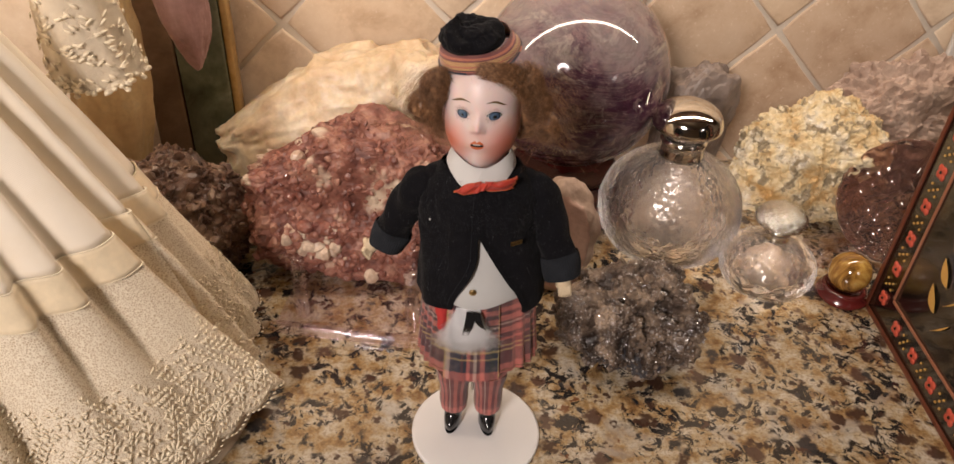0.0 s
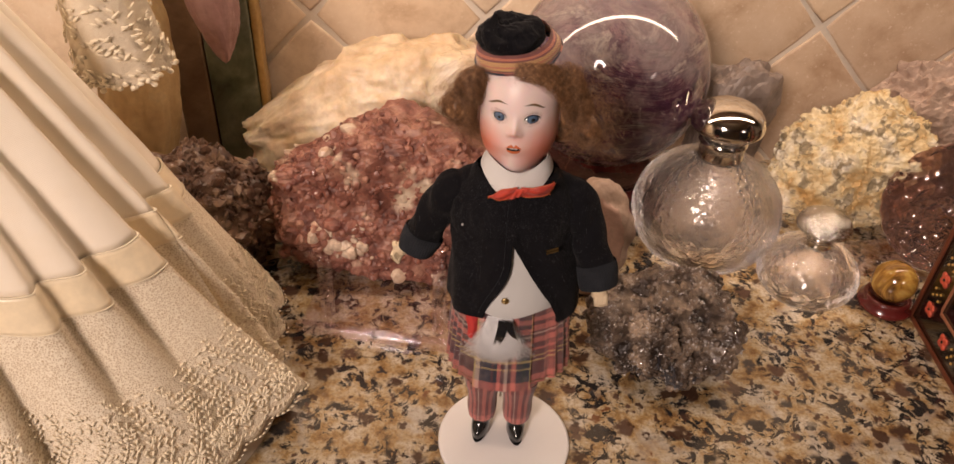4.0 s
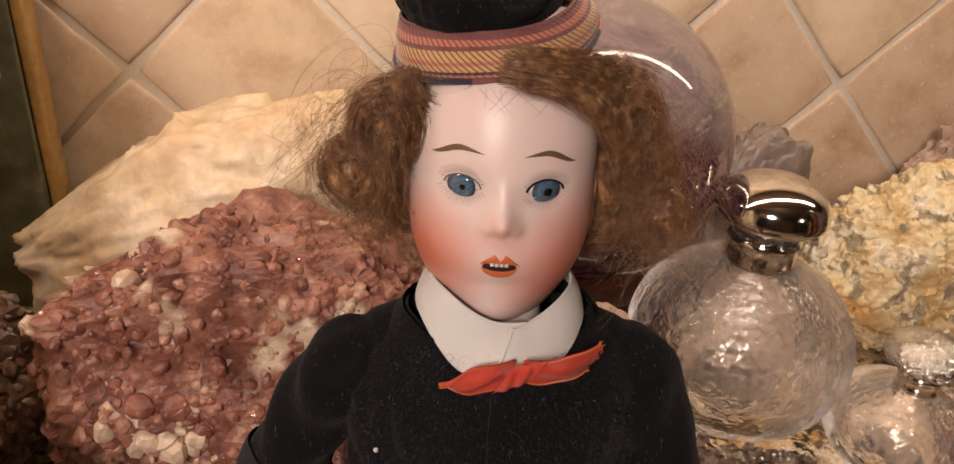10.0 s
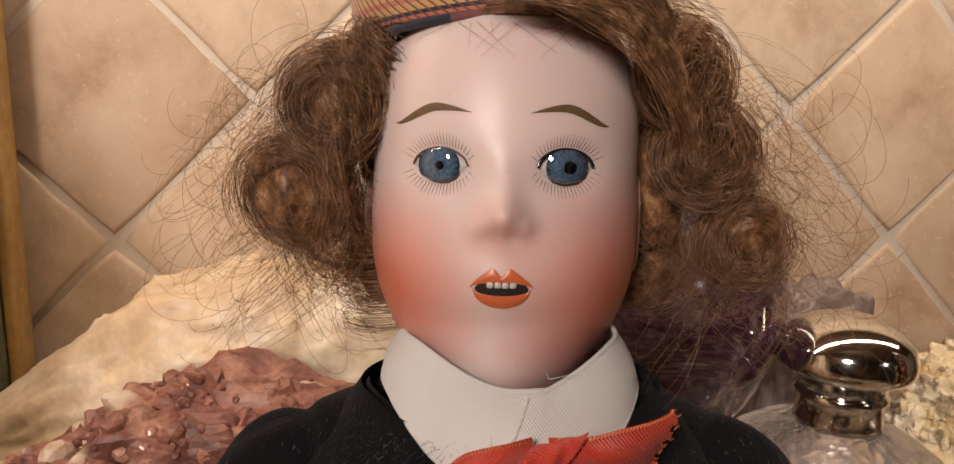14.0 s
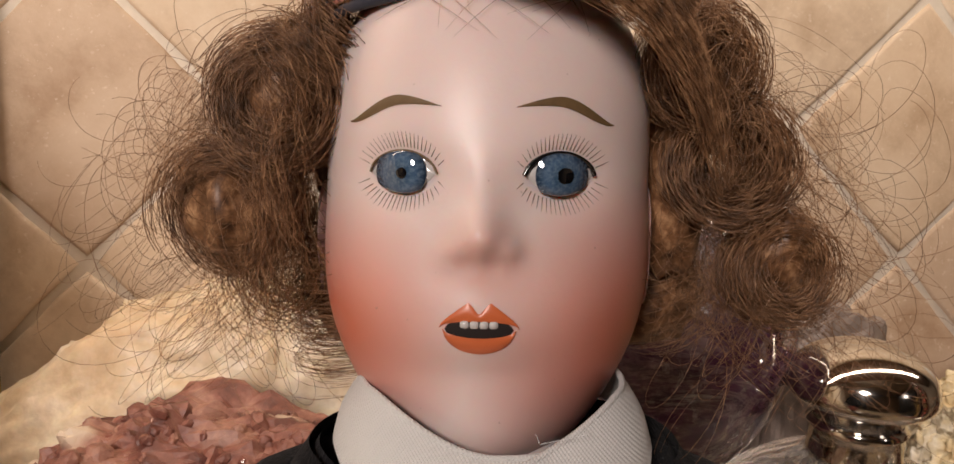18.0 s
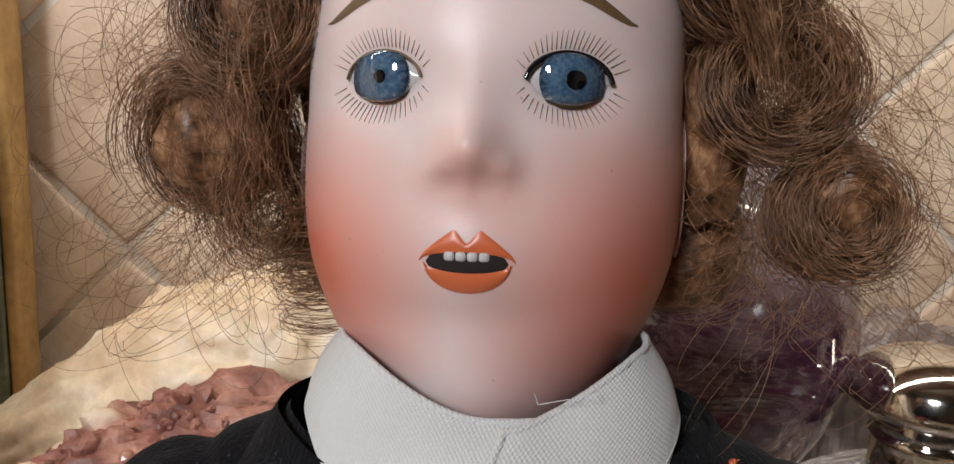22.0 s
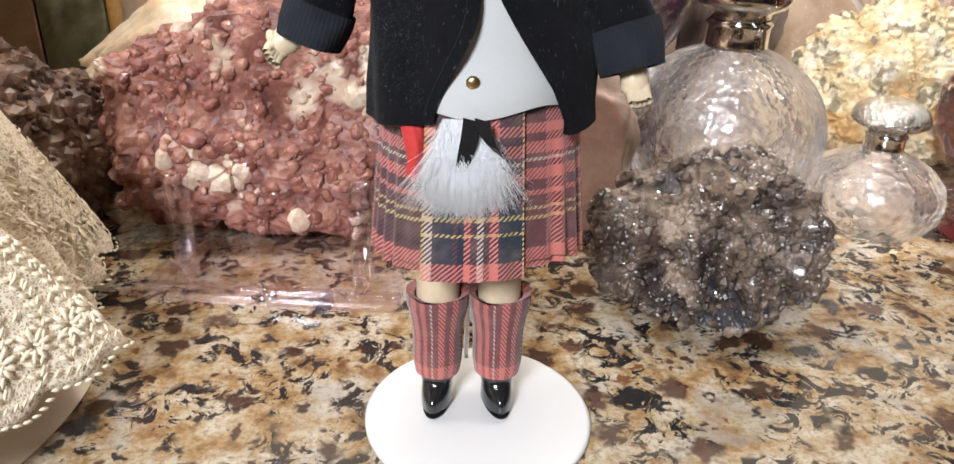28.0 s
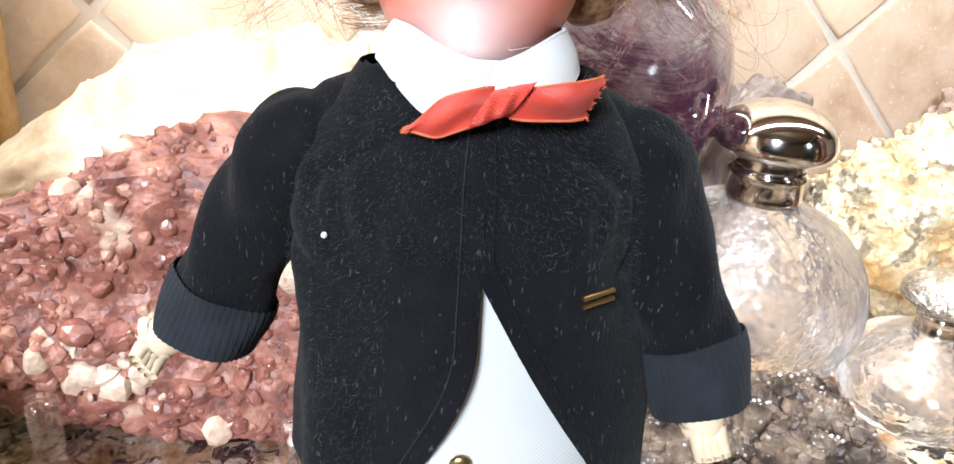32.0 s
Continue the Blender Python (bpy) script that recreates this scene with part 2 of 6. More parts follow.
def tile_mat():
    k = Nodes("travertine")
    c = k.coords()
    r = k.n("ShaderNodeObjectInfo").outputs["Random"]
    sh = k.n("ShaderNodeVectorMath")
    sh.operation = "ADD"
    k.link(c, sh.inputs[0])
    k.link(k.math("MULTIPLY", r, 37.0), sh.inputs[1])
    v = sh.outputs[0]
    base = k.ramp(r, [(0.0, (0.48, 0.34, 0.22)), (0.40, (0.70, 0.56, 0.39)), (1.0, (0.82, 0.71, 0.55))])
    vein = k.ramp(k.noise(v, 24, 6, 0.66, 0.2), [(0.30, (0.52, 0.38, 0.27)), (0.5, (0.78, 0.66, 0.54)), (0.74, (0.92, 0.84, 0.74))])
    col = k.mix(0.62, base, vein, "MULTIPLY")
    col = k.mix(0.3, col, vein)
    pits = k.ramp(k.noise(v, 260, 4, 0.7), [(0.60, (0, 0, 0)), (0.68, (1, 1, 1))])
    col = k.mix(k.mix(1.0, pits, 0.45, "MULTIPLY"), col, (0.80, 0.70, 0.58))
    k.colour(col)
    k.bump(k.mix(0.5, k.noise(v, 90, 5), k.noise(v, 320, 4)), 0.22, 0.0015)
    k.set(Roughness=0.55)
    return k.mat


def tartan_mat(name, warm=0.0, fade=0.0, twill=26.0, face=0.56, across=None, down=None, span=None):
    """Twill tartan on the UV map, one unit per sett."""
    k = Nodes(name)
    sep = k.n("ShaderNodeSeparateXYZ")
    k.link(k.coords("UV"), sep.inputs[0])
    u, v = sep.outputs[0], sep.outputs[1]
    red, rose, navy, plum = (0.42, 0.06, 0.05), (0.50, 0.14, 0.115), (0.014, 0.018, 0.034), (0.095, 0.028, 0.032)
    gold, white, green = (0.44, 0.33, 0.13), (0.46, 0.36, 0.31), (0.012, 0.026, 0.024)
    if warm:
        gold, rose, plum = (0.55, 0.33, 0.13), (0.50, 0.17, 0.10), (0.16, 0.05, 0.05)
    stops = [(0.0, rose), (0.10, plum), (0.16, rose), (0.24, plum), (0.31, white), (0.335, plum), (0.41, rose), (0.47, navy), (0.58, gold), (0.605, green),
             (0.70, gold), (0.72, navy), (0.83, rose), (0.89, plum), (0.95, white), (0.97, plum)]
    pal = {"r": red, "o": rose, "n": navy, "p": plum, "g": gold, "w": white, "e": green}
    spell = lambda s: [(int(s[i + 1:i + 3]) / 100.0, pal[s[i]]) for i in range(0, len(s), 3)]
    pu = k.math("MULTIPLY_ADD", u, span[0], span[1]) if span else k.math("FRACT", u)
    a = k.ramp(pu, spell(across) if across else stops, True)
    b = k.ramp(v if down else k.math("FRACT", v), spell(down) if down else stops, True)
    tw = k.math("FRACT", k.math("MULTIPLY", k.math("ADD", u, v), twill))
    col = k.mix(k.math("GREATER_THAN", tw, face), b, a)
    if fade:
        col = k.mix(fade, col, (0.40, 0.13, 0.11))
    c = k.coords()
    col = k.mix(k.ramp(k.noise(c, 160, 4), [(0.4, (0, 0, 0)), (0.8, (0.2, 0.2, 0.2))]), col, (0.42, 0.27, 0.22))
    k.colour(col)
    ridge = k.math("PINGPONG", tw, 0.5)
    k.bump(ridge, 0.5, 0.0004)
    k.set(Roughness=0.85, Sheen_Weight=0.25)
    return k.mat


def cloth_mat(name, colour, threads=2600, rough=0.85, vary=0.1, sheen=0.2, strength=0.35, stain=None, trans=0.0):
    k = Nodes(name)
    sep = k.n("ShaderNodeSeparateXYZ")
    k.link(k.coords("Object"), sep.inputs[0])
    wv = []
    for axis in (0, 2):
        wv.append(k.math("SINE", k.math("MULTIPLY", sep.outputs[axis], threads * 3.0)))
    weave = k.math("MULTIPLY", wv[0], wv[1])
    c = k.coords()
    col = k.mix(k.noise(c, 120, 5), tuple(x * (1 - vary) for x in colour), tuple(min(1, x * (1 + vary)) for x in colour))
    if stain:
        col = k.mix(k.ramp(k.noise(c, 22, 4), [(0.45, (0, 0, 0)), (0.68, (0.7, 0.7, 0.7))]), col, stain)
    k.colour(col)
    k.bump(k.mix(0.5, weave, k.noise(c, 700, 3)), strength, 0.0003)
    k.set(Roughness=rough, Sheen_Weight=sheen)
    return k.mat


def velvet_mat(name, colour, lint=True):
    k = Nodes(name)
    c = k.coords()
    col = k.mix(k.noise(c, 140, 5), tuple(x * 0.6 for x in colour), tuple(x * 1.5 for x in colour))
    if lint:
        fl = k.n("ShaderNodeMapping")
        fl.inputs["Scale"].default_value = (1.0, 1.0, 0.25)
        k.link(c, fl.inputs[0])
        col = k.mix(k.ramp(k.noise(fl.outputs[0], 1500, 2), [(0.66, (0, 0, 0)), (0.74, (0.35, 0.35, 0.35))]), col, (0.16, 0.16, 0.17))
    k.colour(col)
    st = k.n("ShaderNodeMapping")
    st.inputs["Scale"].default_value = (1.0, 1.0, 0.12)
    k.link(k.coords("Object"), st.inputs[0])
    wale = k.noise(st.outputs[0], 1500, 2)
    k.bump(k.mix(0.5, wale, k.noise(c, 2400, 4)), 0.8, 0.0006)
    k.set(Roughness=0.95, Sheen_Weight=0.04, Sheen_Roughness=0.45, Specular_IOR_Level=0.08)
    return k.mat


def porcelain_mat():
    """Pale bisque, with cheeks rouged by brush, the right one also reddened for shade; UV is the face's own plane."""
    k = Nodes("bisque")
    uv = k.coords("UV")
    col = k.mix(k.noise(k.coords(), 90, 3), (0.70, 0.555, 0.525), (0.76, 0.61, 0.58))
    # Right cheek's rouge is widened: its colour also carries that side's shade.
    for cx, cy, r0, amount in ((-0.0165, -0.0075, 0.0160, 0.90), (0.0185, -0.0095, 0.0205, 0.97), (0.0, -0.0255, 0.0085, 0.40), (0.0, 0.0012, 0.0060, 0.34)):
        d = k.n("ShaderNodeVectorMath")
        d.operation = "DISTANCE"
        k.link(uv, d.inputs[0])
        d.inputs[1].default_value = (cx, cy, 0)
        f = k.ramp(k.math("DIVIDE", d.outputs["Value"], r0), [(0.15, (amount,) * 3), (0.55, (amount * 0.60,) * 3), (1.0, (0, 0, 0))])
        col = k.mix(f, col, (0.60, 0.135, 0.065))
    specks = k.ramp(k.noise(k.coords(), 900, 2), [(0.74, (0, 0, 0)), (0.78, (0.5, 0.5, 0.5))])
    col = k.mix(specks, col, (0.35, 0.22, 0.18))
    k.colour(col)
    k.set(Roughness=0.40, Subsurface_Weight=0.30, Subsurface_Scale=0.004, Subsurface_Radius=(1.0, 0.38, 0.22), Specular_IOR_Level=0.5)
    k.bump(k.noise(k.coords(), 1400, 3), 0.06, 0.0003)
    return k.mat


def hair_mat():
    k = Nodes("mohair")
    c = k.coords("Object")
    col = k.ramp(k.noise(c, 420, 4, 0.7), [(0.34, (0.060, 0.025, 0.010)), (0.52, (0.21, 0.098, 0.042)), (0.70, (0.52, 0.30, 0.155))])
    k.colour(col)
    k.set(Roughness=0.45, Sheen_Weight=0.2, Sheen_Tint=(0.8, 0.5, 0.3, 1))
    return k.mat


def glass_mat(name, colour=(1, 1, 1), rough=0.02, ior=1.48, bump=0.0, scale=60, trans=1.0):
    k = Nodes(name)
    k.set(Base_Color=(*colour, 1), Roughness=rough, IOR=ior, Transmission_Weight=trans)
    if bump:
        k.bump(k.voronoi(k.coords(), scale), bump, 0.004)
    return k.mat


def clear_mat(name, tint, rough):
    """Thin clear plastic: see-through, with gloss by Fresnel."""
    k = Nodes(name)
    tr, gl, fr, mx = k.n("ShaderNodeBsdfTransparent"), k.n("ShaderNodeBsdfGlossy"), k.n("ShaderNodeLayerWeight"), k.n("ShaderNodeMixShader")
    tr.inputs[0].default_value = (*tint, 1)
    gl.inputs[0].default_value = (0.95, 0.92, 0.95, 1)
    gl.inputs["Roughness"].default_value = rough
    fr.inputs[0].default_value = 0.25
    k.link(k.math("MULTIPLY_ADD", fr.outputs["Facing"], 0.45, 0.07), mx.inputs[0])
    k.link(tr.outputs[0], mx.inputs[1])
    k.link(gl.outputs[0], mx.inputs[2])
    k.link(mx.outputs[0], k.t.nodes["Material Output"].inputs[0])
    return k.mat


def metal_mat(name, colour, rough, bump=0.0, scale=120):
    k = Nodes(name)
    c = k.coords()
    k.colour(k.mix(k.noise(c, 60, 4), tuple(x * 0.75 for x in colour), colour))
    k.set(Metallic=1.0, Roughness=rough)
    if bump:
        k.bump(k.noise(c, scale, 3, 0.5, 1.2), bump, 0.002)
    return k.mat


GRANITE, TILE = granite_mat(), tile_mat()
GROUT = plain("grout", (0.74, 0.67, 0.57), 0.85, 200, 0.1, 0.4)
PAINT = plain("room_paint", (0.62, 0.52, 0.40), 0.8, 40, 0.05, 0.05)
WOOD = stone("room_wood", [(0.3, (0.12, 0.06, 0.03)), (0.7, (0.26, 0.14, 0.07))], 8, 0.4, 0.1, 90)
LED = Nodes("led_glow").set(Emission_Color=(1.0, 0.82, 0.6), Emission_Strength=8.0).mat
SILVER = metal_mat("silver_plate", (0.80, 0.76, 0.70), 0.09)
SILVER_CHASED = metal_mat("chased_silver", (0.78, 0.75, 0.70), 0.14, 1.0, 300)
ACRYLIC = clear_mat("clear_acrylic", (0.96, 0.92, 0.95), 0.04)
CUT_GLASS = glass_mat("cut_glass", (0.95, 0.91, 0.89), 0.15, 1.45, 0.22, 230, 0.97)
WHITE_ENAMEL = plain("white_enamel", (0.76, 0.75, 0.74), 0.3, 60, 0.02, 0.02)
BRASS = metal_mat("old_brass", (0.55, 0.40, 0.18), 0.3)
ROSEWOOD = stone("red_stained_wood", [(0.3, (0.05, 0.006, 0.006)), (0.7, (0.16, 0.02, 0.016))], 30, 0.22, 0.05, 120, Coat_Weight=0.6)
BLACK_LACQUER = plain("black_lacquer", (0.008, 0.007, 0.006), 0.18, 80, 0.2, 0.02, Coat_Weight=0.5)

# ---- the kitchen corner ----
WALL_Y, COUNTER_FRONT = 0.768, -0.02
counter = part("countertop", box_bm(3.2, WALL_Y - COUNTER_FRONT + 0.05, 0.03, 0.004, (0.1, (WALL_Y + 0.05 + COUNTER_FRONT) / 2, -0.015)), GRANITE)
tagged(counter, "polished brown and cream speckled granite kitchen countertop", "countertop", kind="structure")
wall = part("wall_back", box_bm(3.2, 0.08, 2.5, 0, (0.1, WALL_Y + 0.0409, 0.35)), GROUT)
tagged(wall, "tiled kitchen wall with pale grout", "wall", kind="structure")
for nm, size, at, m in (("wall_left", (0.08, 3.6, 2.5), (-1.54, -0.97, 0.35), PAINT), ("wall_right", (0.08, 3.6, 2.5), (1.74, -0.97, 0.35), PAINT),
                        ("wall_front", (3.2, 0.08, 2.5), (0.1, -2.75, 0.35), PAINT), ("ceiling", (3.4, 3.7, 0.08), (0.1, -0.97, 1.64), PAINT),
                        ("floor", (3.4, 3.7, 0.08), (0.1, -0.97, -0.94), WOOD)):
    tagged(part(nm, box_bm(*size, 0, at), m), "plain warm painted " + nm.split("_")[0] + " of the kitchen", nm.split("_")[0], kind="structure")
soffit = part("soffit", box_bm(3.18, 0.34, 0.5, 0.004, (0.1, WALL_Y - 0.172, 0.81)), WOOD)
tagged(soffit, "underside of wooden wall cabinets over the counter", "soffit", kind="structure")
strip = thing("under_cabinet_light", (0.05, 0.60, 0.558), label="thin strip of warm lights under the cabinet", category="light")
part("housing", box_bm(1.5, 0.016, 0.004, 0.001, (0, 0, 0)), WHITE_ENAMEL, strip)
bm = bmesh.new()
for i in range(100):
    bmesh.ops.create_cube(bm, size=1.0, matrix=Matrix.Translation((-0.7425 + 0.015 * i, 0, -0.003)) @ Matrix.Diagonal((0.006, 0.006, 0.002, 1)))
tagged(part("light_chips", bm, LED, strip), kind="stuff")

# ---- stones ----
RED_A = stone("red_garnet_rock", [(0.35, (0.11, 0.038, 0.029)), (0.5, (0.26, 0.100, 0.070)), (0.65, (0.43, 0.225, 0.16))], 60, 0.45, 0.7, 300, extra=(22, (0.60, 0.48, 0.36)))
RED_B = stone("red_crystal", [(0.35, (0.14, 0.046, 0.035)), (0.5, (0.30, 0.118, 0.083)), (0.65, (0.47, 0.26, 0.185))], 45, 0.35, 0.5, 400, Coat_Weight=0.3)
RED_C = stone("pale_crystal", [(0.3, (0.46, 0.30, 0.21)), (0.7, (0.70, 0.60, 0.48))], 60, 0.35, 0.3, 400)
CREAM = stone("cream_calcite", [(0.3, (0.58, 0.40, 0.23)), (0.5, (0.74, 0.60, 0.42)), (0.7, (0.84, 0.76, 0.62))], 22, 0.42, 0.5, 160, Subsurface_Weight=0.25, Subsurface_Scale=0.01, Subsurface_Radius=(1.0, 0.6, 0.3))
DARK = stone("dark_garnet", [(0.3, (0.032, 0.016, 0.012)), (0.50, (0.14, 0.078, 0.053)), (0.68, (0.36, 0.24, 0.165))], 60, 0.3, 0.4, 420)
DRUSE = stone("grey_druse", [(0.36, (0.028, 0.019, 0.015)), (0.5, (0.105, 0.075, 0.056)), (0.64, (0.32, 0.24, 0.175))], 60, 0.3, 0.6, 600, Coat_Weight=0.2)
DRUSE_DARK = stone("dark_druse", [(0.3, (0.02, 0.02, 0.026)), (0.7, (0.11, 0.105, 0.11))], 40, 0.3, 0.5, 600)
SPARK = plain("tiny_crystals", (0.78, 0.75, 0.74), 0.05, 200, 0.1, 0.0, Metallic=0.5)
YELLOW = stone("yellow_white_mineral", [(0.36, (0.55, 0.34, 0.13)), (0.51, (0.74, 0.62, 0.38)), (0.66, (0.81, 0.77, 0.66))], 38, 0.5, 0.7, 240, extra=(80, (0.30, 0.24, 0.15)))
CORAL = stone("pinkish_tan_rock", [(0.3, (0.30, 0.20, 0.15)), (0.6, (0.52, 0.39, 0.31)), (0.8, (0.62, 0.52, 0.45))], 40, 0.6, 0.7, 260)
PINK = stone("pink_agate", [(0.3, (0.52, 0.30, 0.23)), (0.6, (0.70, 0.50, 0.41)), (0.8, (0.76, 0.64, 0.56))], 26, 0.4, 0.3, 220)
RIND = stone("grey_rind", [(0.3, (0.44, 0.29, 0.22)), (0.7, (0.68, 0.54, 0.44))], 40, 0.7, 0.6, 260)
SMOKE = stone("smoky_quartz", [(0.3, (0.13, 0.10, 0.085)), (0.7, (0.34, 0.27, 0.23))], 30, 0.45, 0.4, 160)
TAN = stone("tan_rock", [(0.3, (0.40, 0.25, 0.11)), (0.6, (0.58, 0.41, 0.20)), (0.8, (0.66, 0.54, 0.34))], 30, 0.6, 0.6, 240)
GREEN = stone("green_fluorite", [(0.3, (0.05, 0.055, 0.03)), (0.5, (0.13, 0.14, 0.085)), (0.7, (0.24, 0.25, 0.17))], 16, 0.16, 0.1, 90, 0.8, Coat_Weight=0.4)
BROWN = stone("brown_slab", [(0.3, (0.12, 0.07, 0.04)), (0.6, (0.27, 0.17, 0.10)), (0.8, (0.42, 0.29, 0.17))], 14, 0.25, 0.1, 110)
LAVENDER = stone("lavender_pink_stone", [(0.3, (0.34, 0.19, 0.18)), (0.7, (0.52, 0.33, 0.31))], 24, 0.35, 0.3, 200)


def rock_points(level, radii, seed, freq, amp, ridged=False, octaves=5, flat=None, square=0.0, gain=0.5):
    v, f = ICO[level]
    p = v.copy()
    if square:
        p = np.sign(p) * np.abs(p) ** (1 - square)
        p /= (np.abs(p) ** 4).sum(1, keepdims=True) ** 0.25
    n = fbm(v, freq, octaves, seed, gain, ridged)
    p = p * np.asarray(radii) * (1 + amp * n)[:, None]
    if flat is not None:
        p[:, 2] = np.maximum(p[:, 2], flat + 0.0006 * vnoise(v * 9, seed))
    return p, f


def crystals(soup, base, count, size, mats, seed, squash=1.0, keep=None, level=1):
    """Grows small faceted crystals out of the points of a rock."""
    rng = np.random.default_rng(seed)
    cv, cf = ICO[level]
    pick = rng.choice(len(base), count, replace=count > len(base))
    for i in pick:
        p = base[i]
        if keep and not keep(p):
            continue
        s = size[0] + (size[1] - size[0]) * rng.random() ** 2.2
        q = cv * s * (0.7 + 0.6 * rng.random(3)) * (1, 1, squash)
        q = np.clip(q, -0.8 * s, 0.8 * s)
        e = rng.random(3) * 360
        soup.add(p + turn(q, *e), cf, mats[int(rng.integers(len(mats)))])


def lumps(soup, base, count, size, mats, seed, level=2):
    """Rounded, uneven grains half sunk in a rock."""
    rng = np.random.default_rng(seed)
    v, f = ICO[level]
    for i in rng.choice(len(base), count, replace=count > len(base)):
        r = size[0] + (size[1] - size[0]) * rng.random() ** 2.0
        q = v * r * (0.65 + 0.6 * rng.random(3)) * (1 + 0.11 * np.sign(np.sin(v @ (3 * rng.normal(size=3)))))[:, None]
        soup.add(base[i] * 0.985 + turn(q, *(rng.random(3) * 360)), f, mats[int(rng.integers(len(mats)))])


def red_rock():
    s = Soup()
    p, f = rock_points(6, (0.076, 0.034, 0.054), 3, 1.9, 0.13, False, 6, square=0.2)
    p = p * (1 + 0.06 * fbm(p, 110, 3, 8) + 0.085 * fbm(p, 42, 3, 2, 0.5, True))[:, None]
    p[:, 2] = np.where(p[:, 2] > 0, p[:, 2] * (1 - 0.50 * np.clip((-p[:, 0] - 0.022) / 0.055, 0, 1) ** 1.1), p[:, 2])
    s.add(p, f, 0)
    front = [i for i in range(len(p)) if p[i, 1] < 0.012]
    lumps(s, p[front] * 0.99, 2400, (0.0010, 0.0042), (1, 0, 0), 5, 2)
    pale = [i for i in front if p[i, 0] > -0.058 and fbm(p[i:i + 1], 30, 2, 4)[0] > 0.26]
    lumps(s, p[pale] * 0.975, 190, (0.0025, 0.0072), (2, 2, 2, 1), 6)
    ob = s.build("red_garnet_rock", [RED_A, RED_B, RED_C], smooth=False)
    ob.matrix_world = pose(-0.0640, 0.6110, 0.0625, -14, 6, -1)
    tagged(ob, "rough brick-red garnet cluster with pale crystals on a clear stand", "mineral specimen")


def easel():
    e = thing("display_easel", (-0.0625, 0.5600, 0), -11, label="clear acrylic display easel holding the red rock", category="display stand")
    part("base", box_bm(0.118, 0.085, 0.005, 0.0012, (0, 0, 0.0026)), ACRYLIC, e)
    part("front_rail", box_bm(0.122, 0.007, 0.008, 0.0015, (0, -0.046, 0.0042)), ACRYLIC, e)
    for x in (-0.042, 0.040):
        s = Soup()
        s.lathe([(0.0, 0), (0.0052, 0), (0.0052, 0.047), (0.0046, 0.050), (0.0, 0.0505)], n=20)
        post = s.build("post", [ACRYLIC], e)
        post.visible_shadow = False
        post.matrix_basis = pose(x, -0.030, 0.0052)
    for ob in e.children:
        ob.visible_shadow = False


def cream_rock():
    s = Soup()
    p, f = rock_points(6, (0.104, 0.035, 0.070), 21, 1.6, 0.10, False, 6, square=0.12)
    p += 0.004 * np.stack([fbm(p, 45, 4, 3, 0.6, True)] * 3, 1) * p / (np.linalg.norm(p, axis=1, keepdims=True))
    p[:, 2] = np.where(p[:, 2] > 0, p[:, 2] * (1 - 0.62 * np.clip((-p[:, 0] - 0.005) / 0.10, 0, 1) ** 1.1), p[:, 2])
    s.add(p, f, 0)
    ob = s.build("calcite_rock", [CREAM])
    ob.matrix_world = pose(-0.0860, 0.7030, 0.0610, -14, -10, -4)
    tagged(ob, "large rough cream and honey calcite slab leaning on the wall", "mineral specimen")


def dark_rock():
    s = Soup()
    p, f = rock_points(5, (0.052, 0.045, 0.050), 31, 2.2, 0.16, False, 5)
    s.add(p, f, 0)
    crystals(s, p, 1300, (0.002, 0.0065), (0, 0, 0, 1), 9, 0.45)
    ob = s.build("dark_crystal_rock", [DARK, stone("dark_pale_edge", [(0.3, (0.10, 0.06, 0.045)), (0.7, (0.34, 0.24, 0.17))], 60, 0.3, 0.3, 300)], smooth=False)
    ob.matrix_world = pose(-0.2103, 0.6137, 0.0406, 0, 0, 17)
    tagged(ob, "near-black bladed crystal cluster with brown glints", "mineral specimen")


def grey_rock():
    s = Soup()
    p, f = rock_points(6, (0.049, 0.038, 0.040), 44, 1.7, 0.15, False, 4)
    hole = np.clip(1.25 * (fbm(p * (1.0, 1.0, 0.55), 72, 2, 15) - 0.07), 0, 0.5)
    p = p * (1 + 0.09 * fbm(p, 80, 4, 9) + 0.08 * fbm(p, 40, 2, 12) - 0.70 * hole + 0.03 * fbm(p * (1.0, 1.0, 0.6), 95, 3, 31, 0.5, True))[:, None]
    p[:, 2] = np.where(p[:, 2] < -0.018, -0.018 + (p[:, 2] + 0.018) * 0.75, p[:, 2])
    # Darker material on the low faces, except at the left end.
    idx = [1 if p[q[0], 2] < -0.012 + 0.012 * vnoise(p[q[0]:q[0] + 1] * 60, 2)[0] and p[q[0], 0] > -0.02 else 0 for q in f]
    s.add(p, f, 0)
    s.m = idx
    lumps(s, p, 3400, (0.0009, 0.0036), (0,), 19, 1)
    crystals(s, p, 1600, (0.0004, 0.0012), (0,), 20)
    crystals(s, p * 1.006, 1900, (0.0004, 0.0010), (2,), 23)
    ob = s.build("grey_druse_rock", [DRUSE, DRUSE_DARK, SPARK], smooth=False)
    ob.matrix_world = pose(0.1255, 0.4970, 0.0341, 0, 4, -11)
    tagged(ob, "grey cavernous quartz druse glittering with tiny crystals", "mineral specimen")


